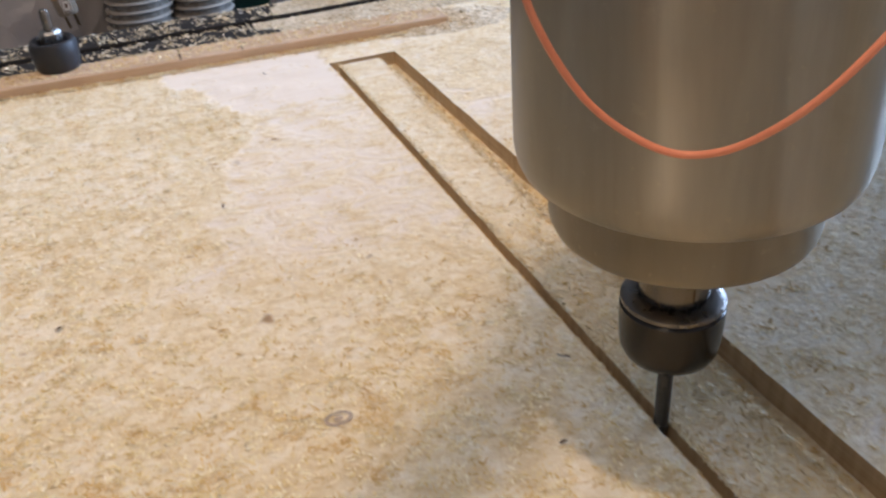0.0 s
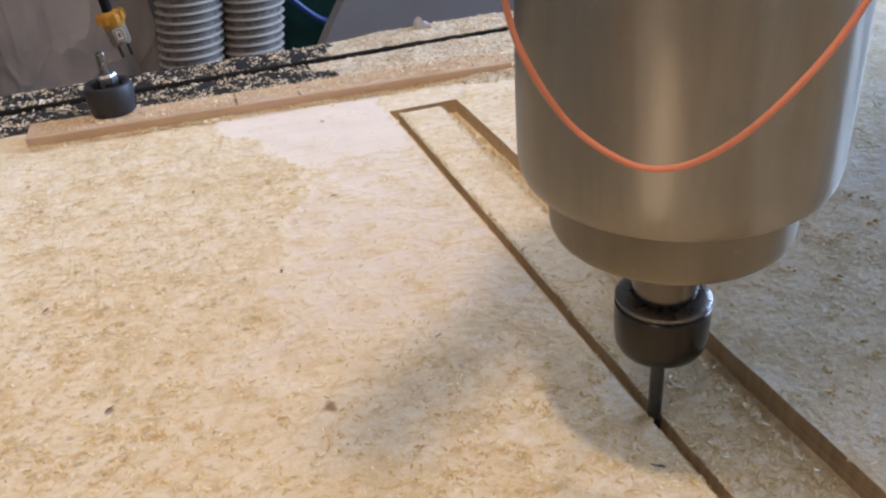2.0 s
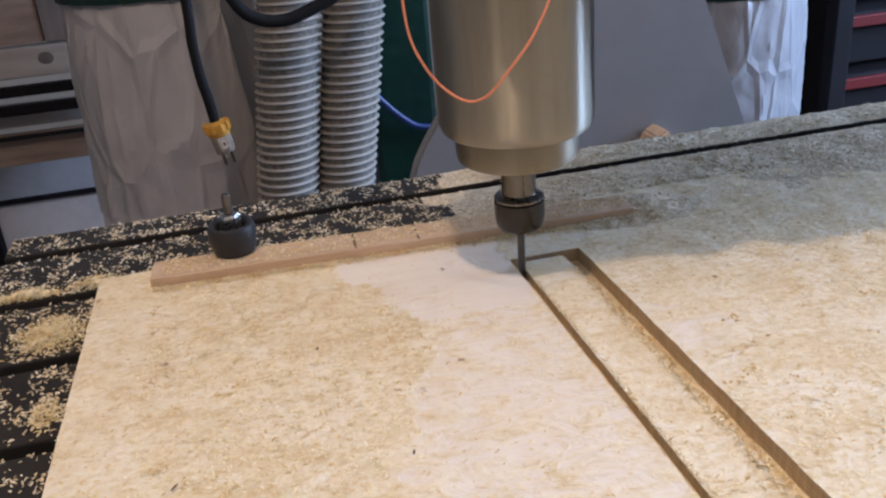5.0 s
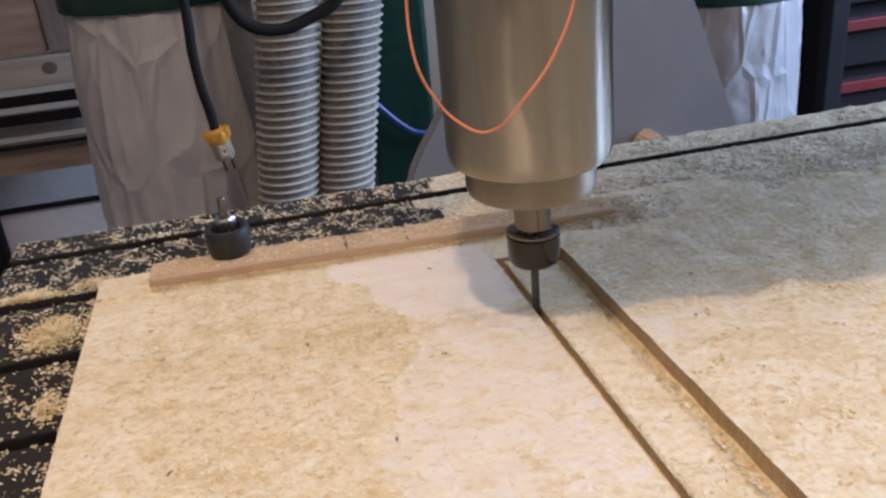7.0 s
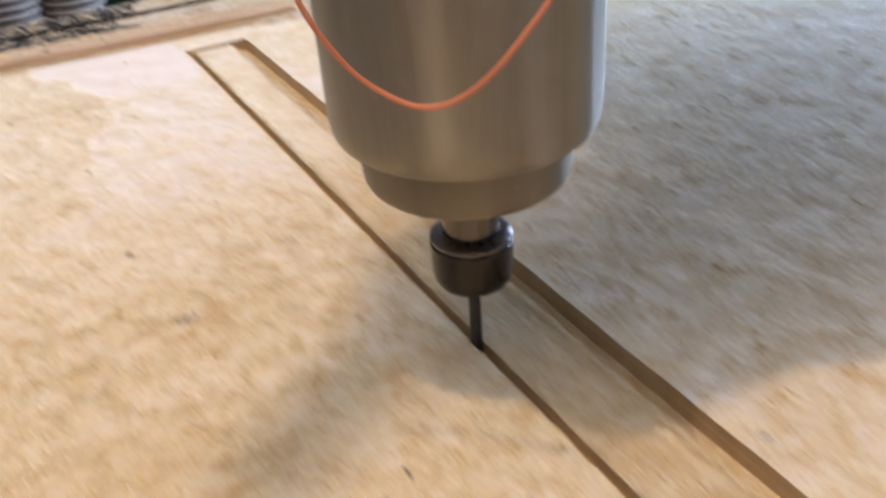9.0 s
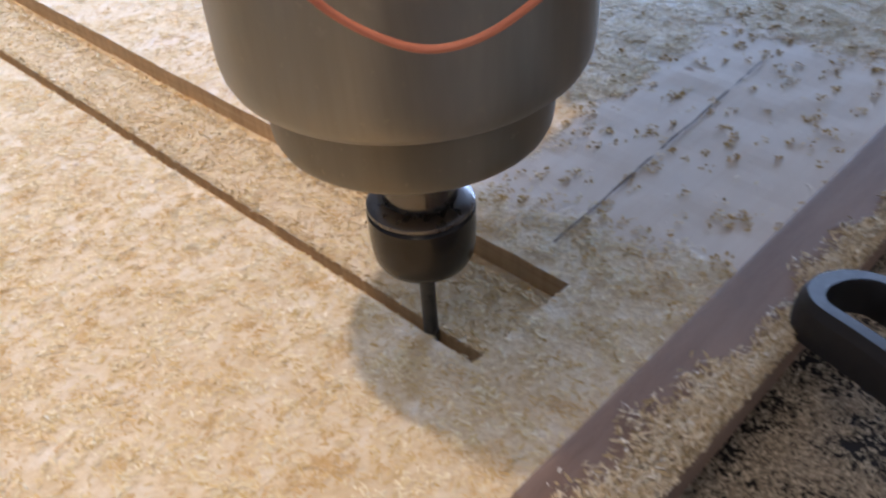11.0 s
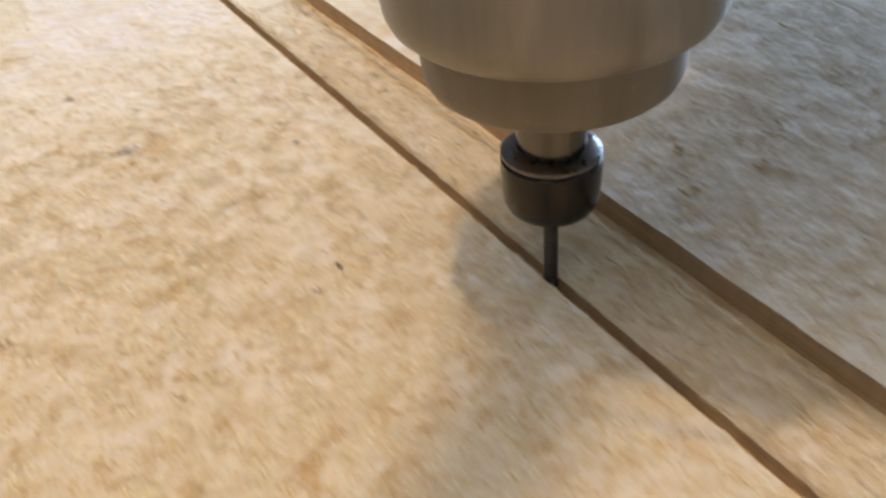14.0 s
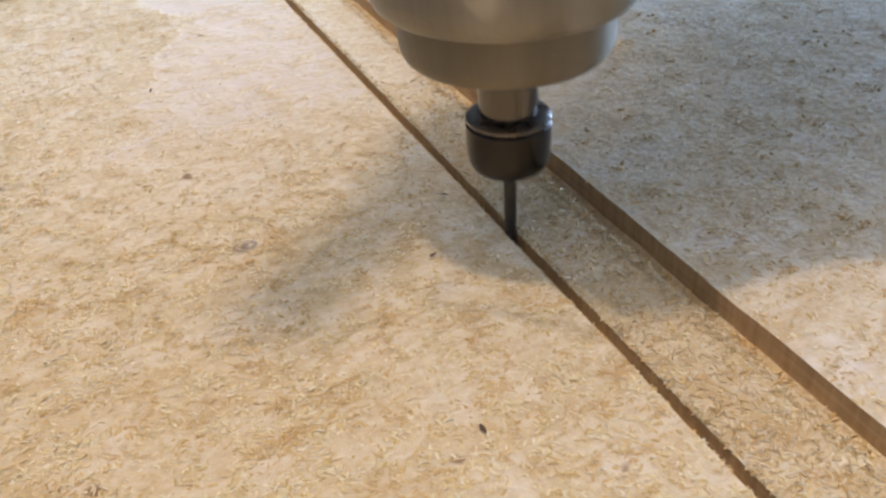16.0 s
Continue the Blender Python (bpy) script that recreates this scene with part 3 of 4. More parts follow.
# ---- things behind the bed ----
def crumple(seed, amount):
    def f(a, z):
        p = (math.cos(a) * 1.6, math.sin(a) * 1.6, z * 5 + seed)
        crease = 1 - abs(noise.noise((p[0] * 1.8, p[1] * 1.8, p[2] * 1.1)))
        fine = 1 - abs(noise.noise((math.cos(a) * 6.5 + z * 3.0, math.sin(a) * 6.5, z * 9.0 + seed * 2)))
        return 1 + amount * noise.noise(p) + amount * 0.9 * (crease ** 4 - 0.5) + amount * 0.38 * fine ** 7
    return f


def build_collector(x, y, r, top, seed, label, plastic):
    """A dust collector: a green drum with a hanging plastic bag."""
    c = base("dust_collector", label, "dust collector", (x, y, 0), "dust collectors")
    prof = [(r * 0.98, top)]
    n = 60
    for k in range(1, n):
        z = top + (-0.90 - top) * k / n
        prof.append((r * (1.0 + 0.10 * math.sin(math.pi * k / n)), z))
    prof.append((r * 0.8, -0.897))
    part("dust_bag", lathe(prof[::-1], 120, wobble=crumple(seed, 0.045)), plastic, c, "crumpled white plastic dust bag", True)
    part("drum", lathe([(r * 1.0, top - 0.012), (r * 1.06, top - 0.010), (r * 1.06, top + 0.02), (r * 1.03, top + 0.03), (r * 1.03, top + 0.38), (r * 0.95, top + 0.40)], 64), M_GREEN, c, "dark green sheet steel drum", True)
    return c


build_collector(-0.255, 1.30, 0.168, 0.045, 1.0, "green dust collector with a crumpled white bag", M_BAG)
build_collector(0.945, 1.34, 0.162, -0.085, 7.0, "green dust collector with a bluish white bag", M_THIN_BAG)


def build_hose(x_top, x_low, y, label):
    """A flexible hose with raised ribs that leans a little."""
    c = base("dust_hose", label, "hose", group="dust hoses")
    def centre(z):
        return x_top + (x_low - x_top) * (0.01 - max(z, -0.5)) / 0.30
    bm, seg, prev = bmesh.new(), 32, None
    for z in (0.42, 0.2, 0.0, -0.2, -0.5, -0.899):
        ring = [bm.verts.new((centre(z) + 0.0512 * math.cos(2 * math.pi * k / seg), y + 0.0512 * math.sin(2 * math.pi * k / seg), z)) for k in range(seg)]
        if prev:
            for k in range(seg):
                bm.faces.new((prev[k], prev[(k + 1) % seg], ring[(k + 1) % seg], ring[k]))
        prev = ring
    bmesh.ops.recalc_face_normals(bm, faces=bm.faces)
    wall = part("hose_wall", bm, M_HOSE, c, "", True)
    bm = bmesh.new()
    section = [(0.0505, -0.0034), (0.0545, -0.0019), (0.0560, 0.0), (0.0545, 0.0019), (0.0505, 0.0034)]
    rings = [[bm.verts.new((r * math.cos(2 * math.pi * k / seg), r * math.sin(2 * math.pi * k / seg), dz)) for k in range(seg)] for r, dz in section]
    for lo, hi in zip(rings, rings[1:]):
        for k in range(seg):
            bm.faces.new((lo[k], lo[(k + 1) % seg], hi[(k + 1) % seg], hi[k]))
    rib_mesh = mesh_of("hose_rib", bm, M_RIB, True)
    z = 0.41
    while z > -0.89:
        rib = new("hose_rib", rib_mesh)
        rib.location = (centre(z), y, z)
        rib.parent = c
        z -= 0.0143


build_hose(-0.039, -0.083, 1.04, "grey ribbed plastic dust hose behind the bed")
build_hose(0.072, 0.0225, 1.06, "grey ribbed plastic dust hose beside another hose")

# dark green stand beside the hoses, and a blue cable across it
stand = base("machine_stand", "dark green steel machine stand behind the hoses", "machine stand", (0.163, 1.19, 0))
part("column", box(-0.073, 0.045, -0.10, 0.07, -0.88, 0.40, 0.01), M_GREEN, stand)
part("foot", box(-0.18, 0.16, -0.14, 0.14, -0.90, -0.8805, 0.004), M_GREEN, stand)
cable = base("blue_cable", "blue cable hanging in front of the green stand", "cable")
part("cable_run", tube([(0.061, 1.075, -0.114), (0.104, 1.072, -0.172), (0.156, 1.070, -0.222), (0.217, 1.070, -0.250), (0.262, 1.07, -0.365), (0.271, 1.07, -0.898)], 0.006), M_BLUE, cable, "", True)


def build_panel():
    panel = base("white_panel", "white laminated machine side panel with slanted edges", "panel")
    curve = [(0.060, -0.35), (0.056, -0.20), (0.058, -0.165), (0.066, -0.140), (0.080, -0.115), (0.10, -0.085), (0.158, 0.010), (0.235, 0.135), (0.405, 0.135), (0.462, 0.03), (0.529, -0.139), (0.61, -0.35), (0.61, -0.90), (0.060, -0.90)]
    part("panel_sheet", prism(curve, 0.60, 0.622, 0.003), M_PANEL, panel)
    part("wood_block", prism([(0.362, -0.172), (0.378, -0.138), (0.394, -0.130), (0.402, -0.145), (0.404, -0.172)], 0.555, 0.5985, 0.003), M_STRIP, panel, "small wood offcut")


build_panel()


def build_plug():
    plug = base("power_plug", "black power cable with a yellow plug, hanging", "power plug")
    path = [(-0.190, 0.755, 0.36), (-0.186, 0.755, 0.20), (-0.184, 0.75, 0.073), (-0.186, 0.75, 0.02), (-0.184, 0.75, -0.024), (-0.179, 0.75, -0.060), (-0.1755, 0.75, -0.094)]
    part("cable", tube(path, 0.0068, 12), M_RUBBER, plug, "", True)
    bm = lathe([(0.008, 0.004), (0.0165, 0.0), (0.0170, -0.006), (0.0155, -0.013), (0.0140, -0.016)], 32)
    body = part("plug_collar", bm, M_YELLOW, plug, "yellow rubber collar", True)
    body.matrix_local = pose(-0.1755, 0.75, -0.090, 0, -10, 0)
    face = part("plug_face", lathe([(0.0138, -0.0162), (0.0138, -0.036), (0.0125, -0.040)], 32), M_CLEAR, plug, "cloudy clear plug face", True)
    face.matrix_local = pose(-0.1755, 0.75, -0.090, 0, -10, 0)
    for k in range(10):
        q = 2 * math.pi * k / 10
        part("collar_ridge", box(0.0166 * math.cos(q) - 0.0022, 0.0166 * math.cos(q) + 0.0022, 0.0166 * math.sin(q) - 0.0022, 0.0166 * math.sin(q) + 0.0022, -0.010, 0.003, 0.0008), M_YELLOW, body)
    part("label", box(-0.004, 0.0085, -0.0146, -0.0136, -0.0345, -0.0175), M_CEILING, face, "white printed label")
    for x0, x1, z0, z1 in ((-0.003, 0.0075, -0.0200, -0.0188), (-0.003, 0.0075, -0.0335, -0.0323), (-0.003, -0.0018, -0.0323, -0.0200), (0.0063, 0.0075, -0.0323, -0.0200), (0.0005, 0.0040, -0.0290, -0.0230)):
        part("print_bar", box(x0, x1, -0.0150, -0.01465, z0, z1), M_INK, face)
    for dx in (-0.006, 0.006):
        prong = part("prong", box(dx - 0.0018, dx + 0.0018, -0.003, 0.003, -0.058, -0.0402), M_PRONG, plug, "metal prong")
        prong.matrix_local = pose(-0.1755, 0.75, -0.090, 0, -10, 0)


build_plug()
loop = base("cable_loop", "thick black cable sagging in front of the hoses", "cable")
part("cable_run", tube([(-0.150, 0.90, 0.30), (-0.137, 0.90, 0.12), (-0.131, 0.90, 0.065), (-0.105, 0.90, 0.025), (-0.057, 0.90, 0.013), (-0.003, 0.90, 0.029), (0.034, 0.90, 0.050), (0.075, 0.90, 0.12), (0.10, 0.90, 0.30)], 0.0095), M_RUBBER, loop, "", True)


def build_cabinet():
    c = base("drawer_cabinet", "dark steel cabinet with red drawer fronts", "cabinet", (1.36, 1.52, -0.877))
    part("cabinet_body", box(-0.165, 0.75, -0.20, 0.30, -0.023, 1.05, 0.006), M_CABINET, c)
    for z in (0.44, 0.585, 0.73, 0.875):
        d = part("drawer", box(-0.145, 0.72, -0.222, -0.2005, z, z + 0.115, 0.004), M_CABINET, c)
        part("drawer_rail", box(-0.135, 0.71, -0.236, -0.2225, z + 0.085, z + 0.110, 0.003), M_RED, d, "red painted grip rail")
    post = base("upright_post", "dark steel post beside the cabinet", "post", (1.195, 1.28, -0.9))
    part("post_bar", box(-0.022, 0.022, -0.02, 0.02, 0, 1.6, 0.003), M_CABINET, post)


build_cabinet()


def build_lumber():
    for (x0, x1, z0, z1, y, mat, label) in (
            (-1.6, -0.640, -0.082, 0.20, 1.62, M_OLD, "dark weathered timber plank on the rack"), (-0.636, -0.535, -0.082, 0.20, 1.625, M_LUMBER, "brown timber plank with upright grain on the rack"),
            (-0.531, -0.425, -0.082, 0.20, 1.62, M_OLD, "dark timber plank on the rack"), (-1.6, -0.425, -0.150, -0.086, 1.60, M_BLEACHED, "bleached timber board with a dark knot on the rack"),
            (-1.6, -0.425, -0.255, -0.21, 1.60, M_BLEACHED, "pale timber board on the rack"), (-1.6, -0.425, -0.335, -0.272, 1.58, M_LUMBER, "light timber board on the rack")):
        board = thing("timber_board", box(x0, x1, y, y + 0.05, z0, z1, 0.003), mat, label, "timber", "stacked timber")
        if "knot" in label:
            knot = lathe([(0.004, 0.0), (0.013, 0.0006), (0.013, 0.0022), (0.006, 0.003)], 20, wobble=lambda a, z: 1 + 0.25 * math.cos(a) ** 2)
            bmesh.ops.rotate(knot, verts=knot.verts, cent=(0, 0, 0), matrix=Matrix.Rotation(radians(90), 3, "X"))
            bmesh.ops.translate(knot, verts=knot.verts, vec=(-0.535, y + 0.0012, -0.112))
            part("knot", knot, M_OLD, board, "dark round knot")
    rack = base("timber_rack", "black steel rack with timber boards", "rack")
    for z in (-0.168, -0.208, -0.268):
        part("rack_bar", box(-1.6, -0.44, 1.555, 1.575, z - 0.012 if z > -0.26 else z - 0.004, z + 0.010 if z > -0.26 else z + 0.002, 0.002), M_CABINET, rack)
    for x in (-1.5, -0.80):
        part("rack_post", box(x, x + 0.04, 1.68, 1.72, -0.90, 0.6, 0.003), M_CABINET, rack)
    sheet = base("pale_sheet", "pale sheet material leaning low behind the bed", "sheet")
    part("sheet_face", box(-1.6, -0.38, 1.74, 1.76, -0.90, -0.34, 0.002), M_PALE, sheet)
    part("edge_strip", box(-1.6, -0.38, 1.73, 1.7395, -0.470, -0.458), M_CABINET, sheet, "black edge strip")


build_lumber()


thing("wood_scrap", prism([(0.073, BED_TOP + 0.0005), (0.075, BED_TOP + 0.009), (0.079, BED_TOP + 0.0115), (0.081, BED_TOP + 0.007), (0.086, BED_TOP + 0.006), (0.087, BED_TOP + 0.0005)], 0.182, 0.191, 0.0008), M_PALE, "small pale scrap lying on the bed edge", "scrap")


# ---- the room ----
def setting(name, bm, material, label):
    return thing(name, bm, material, label, name.split("_")[0], kind="structure")


setting("floor", box(-3, 2.6, -3, 3.6, -1.0, -0.9), M_FLOOR, "worn grey concrete workshop floor")
setting("ceiling", box(-3, 2.6, -3, 3.6, 1.55, 1.65), M_CEILING, "plain board workshop ceiling")
setting("wall_north", box(-3, 2.6, 3.6, 3.7, -1.0, 1.8), M_WALL, "brown timber workshop wall")
setting("wall_south", box(-3, 2.6, -3.1, -3, -1.0, 1.8), M_WALL, "brown timber workshop wall")
setting("wall_west", box(-3.1, -3, -3.1, 3.7, -1.0, 1.8), M_WALL, "brown timber workshop wall")
bm = box(2.6, 2.7, -3.1, -0.40, -1.0, 1.8)
box(2.6, 2.7, 1.20, 3.7, -1.0, 1.8, bm=bm)
box(2.6, 2.7, -0.40, 1.20, -1.0, 0.15, bm=bm)
box(2.6, 2.7, -0.40, 1.20, 1.35, 1.8, bm=bm)
setting("wall_east", bm, M_WALL, "brown timber workshop wall with a window opening")


# ---- sawdust ----
def clump(x, y):
    """How strongly the shavings gather in small heaps, about 0 to 1."""
    return 0.5 + 0.5 * noise.noise((x * 120, y * 95, 0.0)) + 0.42 * noise.noise((x * 300, y * 300, 5.0)) + 0.22 * noise.noise((x * 28, y * 28, 2.0))


def scatter_board():
    g = np.random.default_rng(11)
    n = 1250000
    x, y = BOARD_X0 + 0.66 * g.random(n) ** 1.15, g.uniform(BOARD_Y0, BOARD_Y1, n)
    pick, lift = g.random(n), g.random(n)
    out = []
    for k in range(n):
        if 0 < x[k] < SLOT_W and SLOT_END < y[k] < 0 and (x[k] < BIT_W or x[k] > SLOT_W - RIGHT_W or y[k] > -BIT_W):
            continue
        c = clump(x[k], y[k])
        clean = swept_edge(x[k], y[k])
        if x[k] > 0.046 and y[k] < -0.545:
            chance = (1 - clean) * max(0.05, 0.8 * (c - 0.22)) + 0.06 * clean * max(0.0, c - 0.55)
        else:
            d = dust_at(x[k], y[k]) + 0.04
            if x[k] > SLOT_W:
                d = max(d, 0.50 if y[k] > -0.33 else 0.62)
            chance = d * d * (0.07 + min(1.0, max(0.0, 1.5 * (c - 0.30)))) * (0.26 if y[k] > -0.15 else 0.26 + 1.9 * (-0.15 - y[k]) if y[k] > -0.45 else 0.83)
        if pick[k] < chance:
            out.append((x[k], y[k], face_height(x[k], y[k]) + 0.0006 * lift[k] * max(0.0, min(1.0, 2.0 * (c - 0.55)))))
    return np.array(out)


chips("sawdust", scatter_board(), M_CHIP, "yellow wood shavings scattered over the plywood", (0.0009, 0.0027), (0.0004, 0.0009), seed=5, tilt=0.13)


def scatter_crumbs():
    """Small brown crumb heaps on the swept face beyond the cut and over the right of the board."""
    g = np.random.default_rng(21)
    out = []
    for k in range(460):
        if k < 170:
            cx, cy = g.uniform(0.05, 0.26), g.uniform(-0.655, -0.56)
        else:
            cx, cy = g.uniform(0.046, 0.36), g.uniform(-0.58, -0.10)
        m, r = int(g.integers(4, 15)), g.uniform(0.0009, 0.0033)
        for q in range(m):
            a, d = g.uniform(0, 2 * math.pi), r * math.sqrt(g.random())
            out.append((cx + 1.5 * d * math.cos(a), cy + d * math.sin(a), face_height(cx, cy) + 0.0006 * g.random() * (1 - d / r)))
    return np.array(out)


chips("brown_crumbs", scatter_crumbs(), M_CRUMB, "brown wood crumbs in small heaps on the plywood", (0.0008, 0.0021), (0.0005, 0.0011), seed=22, tilt=0.35)


def scatter_edges():
    """Fibres that stand along the cut, and crumbs in the grooves."""
    g = np.random.default_rng(12)
    n = 3000
    y = -0.005 + (SLOT_END + 0.005) * g.random(n) ** 0.7
    x = SLOT_W - RIGHT_W + g.normal(-0.0008, 0.0009, n)
    a = np.stack([x, y, np.full(n, -0.0006)], 1)
    m = 1500
    b = np.stack([BIT_W + np.abs(g.normal(0.0, 0.0008, m)), g.uniform(SLOT_END, -0.005, m), np.full(m, -0.0004)], 1)
    k = 4200
    yk = -0.20 + (SLOT_END + 0.20) * g.random(k) ** 0.7
    c = np.stack([g.uniform(BIT_W + 0.0005, SLOT_W - RIGHT_W - 0.0002, k), yk, np.array([face_height(0.02, v) - 0.0001 for v in yk])], 1)
    return np.concatenate([a, b, c])


chips("cut_fibres", scatter_edges(), M_FIBRE, "fuzzy wood fibres along the cut edges", (0.0014, 0.0034), (0.0003, 0.0006), seed=6, tilt=0.55)
g = np.random.default_rng(13)
n = 5000
inside = np.where(g.random(n) < 0.3, g.uniform(0.0003, BIT_W - 0.0003, n), g.uniform(SLOT_W - RIGHT_W + 0.0006, SLOT_W - 0.001, n))
chips("groove_crumbs", np.stack([inside, g.uniform(SLOT_END, -0.002, n), np.where(inside < 0.02, -0.0060, -0.0082)], 1), M_CHIP, "wood crumbs lying in the cut grooves", (0.001, 0.0022), seed=7)


def scatter_bed(stretches):
    g = np.random.default_rng(14)
    out = []
    for n, x0, x1, y0, y1, thick in stretches:
        x, y = g.uniform(x0, x1, n), g.uniform(y0, y1, n)
        for k in range(n):
            c = 0.5 + 0.5 * noise.noise((x[k] * 70, y[k] * 70, 2.0)) + 0.3 * noise.noise((x[k] * 200, y[k] * 200, 8.0))
            more = thick + (1.7 if (y[k] > 0.07 and x[k] > 0.05) else 0.7 if (0.07 < y[k] < 0.105 and x[k] > -0.2) else 0.0)
            if min(abs(y[k] - e) for e in BED_SLOTS) < 0.0052:
                continue
            if g.random() < (max(0.12, 1.8 * (c - 0.25)) if y[k] < -0.66 else more * max(0.03, 1.9 * (c - 0.34))):
                out.append((x[k], y[k], BED_TOP))
    return np.array(out)


FAR_BED = ((45000, -0.306, BOARD_X0, -0.60, 0.194, 0.5), (100000, BOARD_X0, 0.75, 0.072, 0.194, 0.55))
chips("bed_sawdust", scatter_bed(FAR_BED), M_PALE_CHIP, "pale sawdust strewn on the black bed", (0.0010, 0.0028), (0.0006, 0.0014), seed=8, tilt=0.3)
def bed_heaps():
    g = np.random.default_rng(19)
    out = []
    for cx, cy, rx, ry, n in ((-0.280, 0.086, 0.020, 0.012, 1300), (-0.256, 0.030, 0.018, 0.020, 1900), (-0.240, 0.092, 0.014, 0.010, 600), (-0.246, -0.052, 0.008, 0.014, 350), (-0.20, 0.088, 0.03, 0.008, 700)):
        x, y = g.normal(cx, rx * 0.5, n), g.normal(cy, ry * 0.5, n)
        z = BED_TOP + 0.0035 * g.random(n) * np.exp(-((x - cx) / rx) ** 2 - ((y - cy) / ry) ** 2)
        for k in range(n):
            if -0.306 < x[k] and (x[k] < BOARD_X0 - 0.001 or y[k] > BOARD_Y1 + 0.001) and min(abs(y[k] - e) for e in BED_SLOTS) > 0.0055:
                out.append((x[k], y[k], z[k]))
    return np.array(out)


chips("bed_shavings", bed_heaps(), M_CHIP, "small heaps of yellow shavings on the open bed", (0.0012, 0.0030), (0.0005, 0.0012), seed=20, tilt=0.35)
chips("fine_bed_dust", scatter_bed(((200000, -0.06, 0.26, -0.80, -0.679, 1.5),)), M_SHADED_CHIP, "fine grey wood dust on the black bed, toned darker for shade", (0.0006, 0.0017), (0.0004, 0.0009), seed=28, tilt=0.3)


def scatter_strips():
    g = np.random.default_rng(15)
    n = 26000
    x = g.uniform(-0.0285, 0.40, n)
    front = -0.6830 + (x + 0.03) * 0.0052
    reach = 0.0072 + 0.0070 * np.exp(-((x + 0.025) / 0.045) ** 2) + 0.0020 * np.sin(x * 90) + 0.0012 * np.sin(x * 260)
    across = np.abs(g.normal(0, 0.52, n))
    y = front + 0.0006 + across * reach
    a = np.stack([x, y, 0.0099 + 0.0042 * g.random(n) * np.clip(1.0 - across, 0, 1) * np.clip(across * 5 + 0.25, 0, 1)], 1)[across < 1.6]
    m = 2600
    b = np.stack([g.uniform(-0.195, 0.09, m), 0.0445 + g.uniform(0.001, 0.023, m), np.full(m, 0.0065)], 1)
    b[:, 1] -= (b[:, 0] + 0.2) * 0.052
    k = 2600
    c = np.stack([g.uniform(-0.20, 0.07, k), 0.0437 - np.abs(g.normal(0, 0.0030, k)), g.uniform(0.0002, 0.0010, k)], 1)
    c[:, 1] -= (c[:, 0] + 0.2) * 0.052
    return a, np.concatenate([b, c])


HEAP, CRUMBS = scatter_strips()
chips("heaped_sawdust", HEAP, M_PALE_CHIP, "pale wood shavings heaped along the reddish strip", (0.0010, 0.0028), (0.0004, 0.0009), seed=9, tilt=0.5)
chips("strip_sawdust", CRUMBS, M_CHIP, "wood crumbs along the far hold-down strip", (0.0010, 0.0024), (0.0004, 0.0009), seed=10, tilt=0.4)


# drifts that bury the far bed and the end of the far strip
def drift_top(x, y):
    """Base height and thickness of the heaped dust."""
    rough = 0.75 + 0.45 * noise.noise((x * 32, y * 32, 1.0)) + 0.30 * noise.noise((x * 130, y * 130, 3.0))
    gap = abs(y - BED_SLOTS[0]) - 0.0055
    rough *= 0.18 + 0.82 * ease(gap, 0.0, 0.014)
    shore = 0.030 * noise.noise((x * 20, y * 45, 6.0))
    if y > BOARD_Y1:
        deep = 0.0035 + 0.0075 * ease(y, 0.105, BOARD_Y1)
        return BED_TOP, deep * rough * ease(x + shore, -0.005, 0.075)
    mound = 0.0085 * math.exp(-((x - 0.088) / 0.036) ** 2 - ((y - 0.040) / 0.019) ** 2)
    return 0.0, rough * (mound + 0.0028 * ease(x + shore, 0.10, 0.30) * ease(y + shore, 0.0, 0.075)) - 0.0009


def build_drift():
    bm = bmesh.new()
    step = 0.0026
    for x0, x1, y0, y1 in ((-0.02, 0.95, -0.01, 0.1490), (0.0, 0.95, 0.1612, 0.1945)):
        made = {}
        def vert(i, j):
            if (i, j) not in made:
                x, y = x0 + i * step, min(y1, y0 + j * step)
                low, thick = drift_top(x, y)
                made[i, j] = (bm.verts.new((x, y, low + max(thick, -0.0006))), thick)
            return made[i, j]
        for i in range(int((x1 - x0) / step)):
            for j in range(int(math.ceil((y1 - y0) / step))):
                corners = [vert(i, j), vert(i + 1, j), vert(i + 1, j + 1), vert(i, j + 1)]
                if max(c[1] for c in corners) > 0.0:
                    bm.faces.new([c[0] for c in corners])
    for v in [v for v in bm.verts if not v.link_faces]:
        bm.verts.remove(v)
    thing("sawdust_drift", bm, M_DRIFT, "grey beige sawdust heaped over the bed behind the plywood", "sawdust", kind="stuff", smooth=True)


build_drift()


def scatter_drift():
    g = np.random.default_rng(16)
    n = 60000
    x, y = -0.01 + 0.72 * g.random(n), np.where(g.random(n) < 0.8, g.uniform(0.0, 0.148, n), g.uniform(0.162, 0.194, n))
    out = []
    for k in range(n):
        low, thick = drift_top(x[k], y[k])
        if thick > 0.0004 and g.random() < max(0.1, 1.3 * (clump(x[k], y[k]) - 0.25)):
            out.append((x[k], y[k], low + thick))
    return np.array(out)


chips("drift_crumbs", scatter_drift(), M_PALE_CHIP, "pale crumbs on the heaped sawdust", (0.0009, 0.0026), (0.0005, 0.0012), seed=17, tilt=0.4)


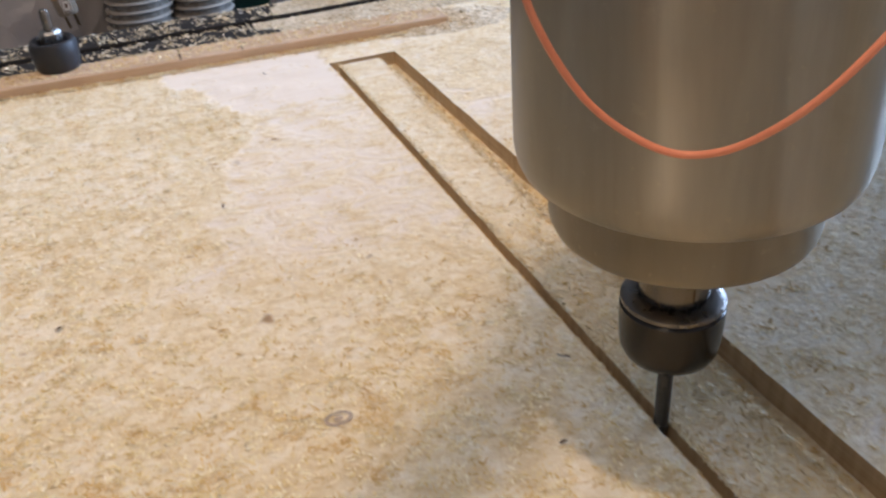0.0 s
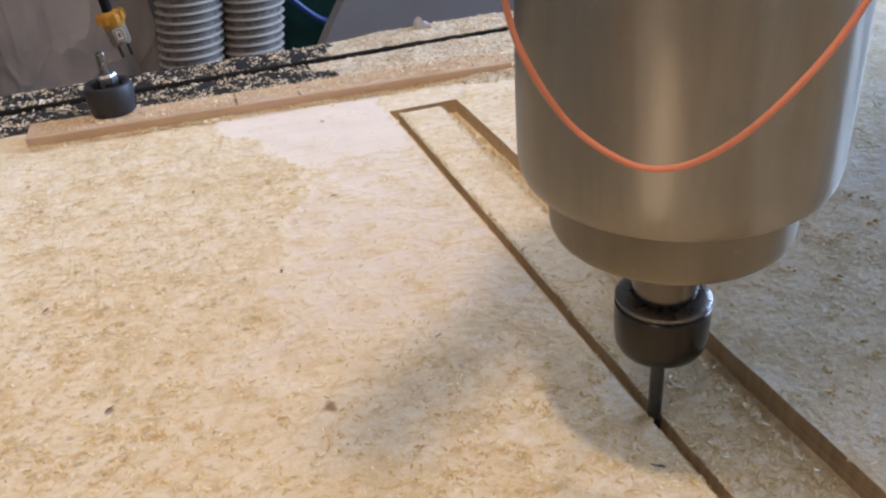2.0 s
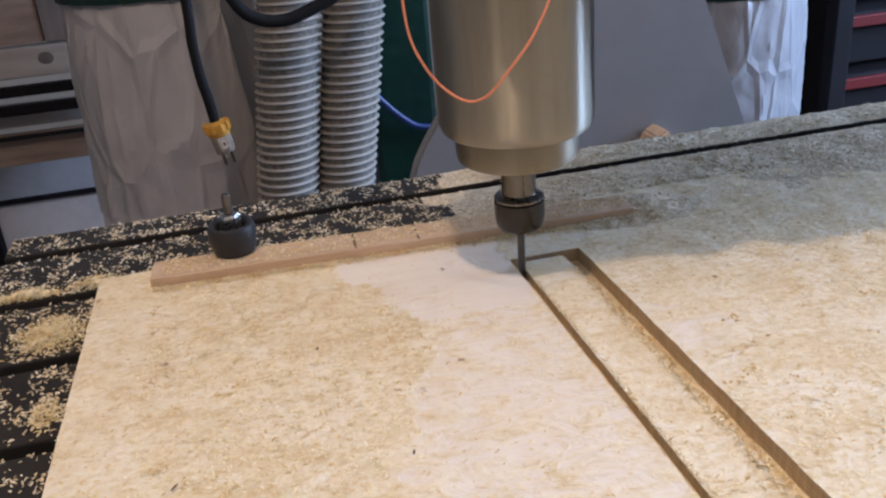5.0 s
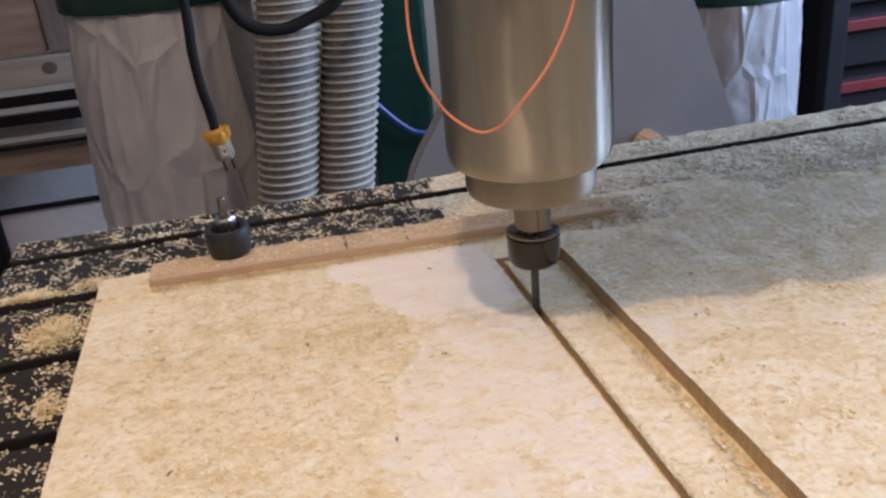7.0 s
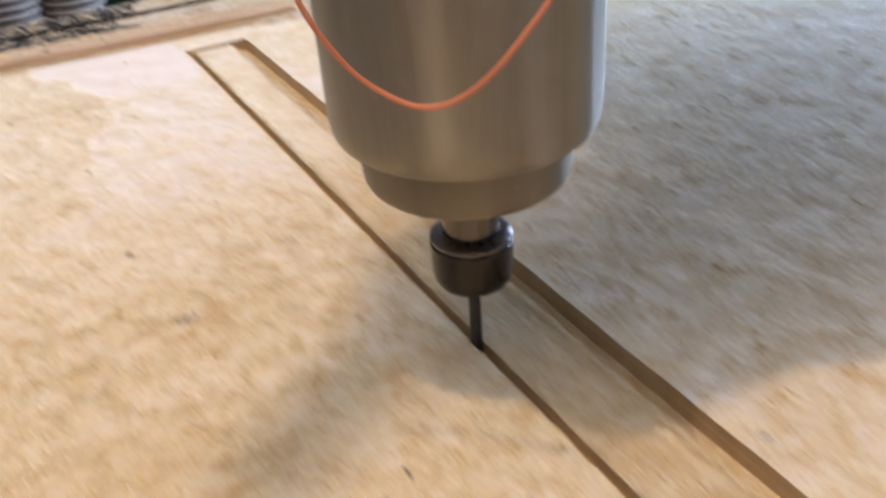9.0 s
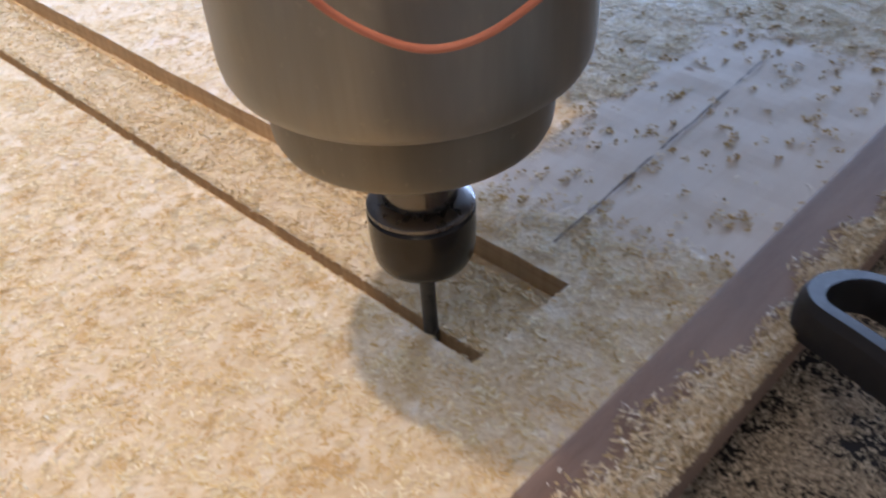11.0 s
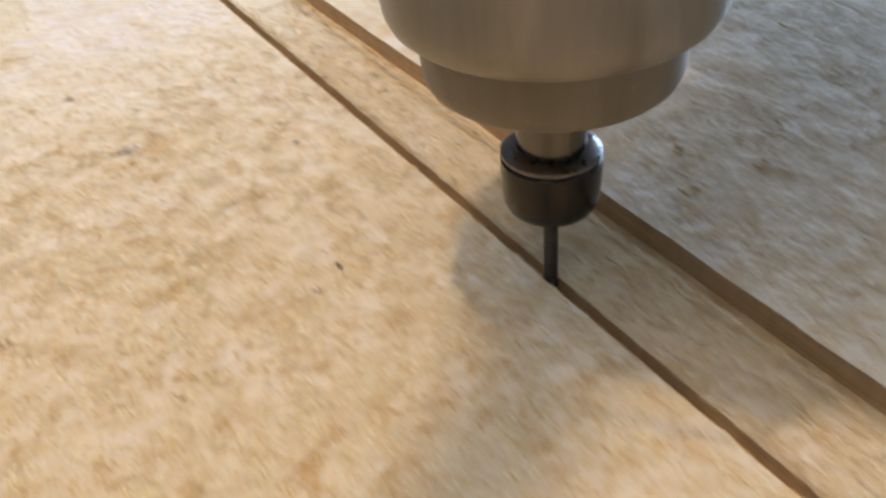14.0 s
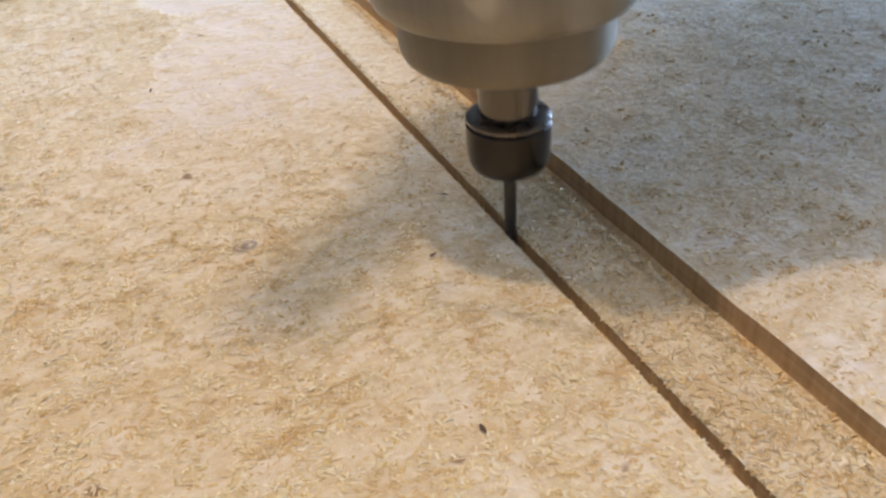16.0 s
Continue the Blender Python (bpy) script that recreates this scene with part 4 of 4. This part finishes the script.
# a dark split in the face grain beyond the end of the cut
SPLIT = bmesh.new()
g = np.random.default_rng(18)
edge = []
for k in range(47):
    u = k / 46
    w = 0.00003 if k in (19, 20, 33, 37, 38, 41) else 0.00022 + 0.00030 * g.random()
    x, y = 0.0535 + 0.148 * u, -0.6052 + 0.0088 * u + 0.0007 * noise.noise((u * 9, 3.0, 0.0))
    edge.append((SPLIT.verts.new((x, y - w, 0.00085)), SPLIT.verts.new((x, y + w, 0.00085))))
for (a, b), (c, d) in zip(edge, edge[1:]):
    SPLIT.faces.new((a, c, d, b))
part("grain_split", SPLIT, M_INK, bpy.data.objects["plywood_board"], "dark split in the face grain")


# dark flecks and a small knot in the board's face
FLECKS = ((-0.0901, -0.1545), (-0.1587, -0.2180), (-0.1816, -0.1446), (-0.0400, 0.0001), (-0.1174, -0.0604), (-0.0464, -0.4175), (-0.0271, -0.3415), (-0.0081, -0.3091), (-0.0458, -0.2232), (0.0492, -0.4622))
chips("bark_flecks", np.array([(x + dx, y + dy, 0.0009) for k, (x, y) in enumerate(FLECKS) for dx, dy in ((0, 0), (0.0016 - 0.0004 * k, 0.0009))[:1 + k % 2]]), M_INK, "small dark bark flecks on the plywood", (0.0018, 0.0034), (0.0007, 0.0013), seed=23, tilt=0.2)
BOARD = bpy.data.objects["plywood_board"]
for kx, ky, r in ((-0.0814, -0.3044, 0.0034),):
    bm = bmesh.new()
    for r0, r1 in ((0.0, 0.28), (0.62, 0.85)):
        a = [(kx + 1.5 * r * r0 * math.cos(q), ky + r * r0 * math.sin(q)) for q in (2 * math.pi * k / 24 for k in range(24))]
        b = [(kx + 1.5 * r * r1 * math.cos(q), ky + r * r1 * math.sin(q)) for q in (2 * math.pi * k / 24 + 0.02 for k in range(24))]
        lo, hi = [bm.verts.new((*p, 0.0010)) for p in a], [bm.verts.new((*p, 0.0009)) for p in b]
        for k in range(24):
            bm.faces.new((lo[k], hi[k], hi[(k + 1) % 24], lo[(k + 1) % 24]))
    part("wood_knot", bm, M_KNOT, BOARD, "small grey brown knot")


# ---- motion: the head runs to the far end of the cut, back to the near end, and out again ----
def motions():
    along = [
        (0, -0.3453),
        (0.5, -0.3274),
        (1, -0.3086),
        (1.5, -0.2936),
        (2, -0.2880),
        (2.5, -0.2635),
        (3, -0.2162),
        (3.5, -0.1576),
        (4, -0.0796),
        (4.5, -0.0377),
        (4.8, -0.0230),
        (5.4, -0.0060),
        (6, -0.0060),
        (6.5, -0.0220),
        (7, -0.0658),
        (7.5, -0.1280),
        (8, -0.2120),
        (8.5, -0.2919),
        (9, -0.3748),
        (9.5, -0.4508),
        (10, -0.5276),
        (10.2, -0.5513),
        (10.6, -0.5830),
        (11.1, -0.6060),
        (11.6, -0.6165),
        (12, -0.6175),
        (12.3, -0.6154),
        (12.5, -0.6071),
        (13, -0.5697),
        (13.5, -0.5205),
        (14, -0.4583),
        (14.5, -0.4165),
        (15, -0.3965),
        (15.5, -0.3805),
        (16, -0.3404),
    ]
    sway = [(0, 0.0006), (2, -0.0012), (4.5, 0.0), (7, 0.0012), (8.5, 0.001), (9, 0.0015), (9.5, 0.002), (10, 0.0), (10.2, 0.0), (12.3, 0.0003), (12.5, 0.0006), (14.5, 0.0002), (15.5, -0.0018), (16, -0.0018)]
    walk(bpy.data.objects["sensor_wire"], [(t, pose(0, 0, dz)) for t, dz in sway])
    walk(HEAD, [(t, pose(0.0024, y, 0)) for t, y in along])


motions()
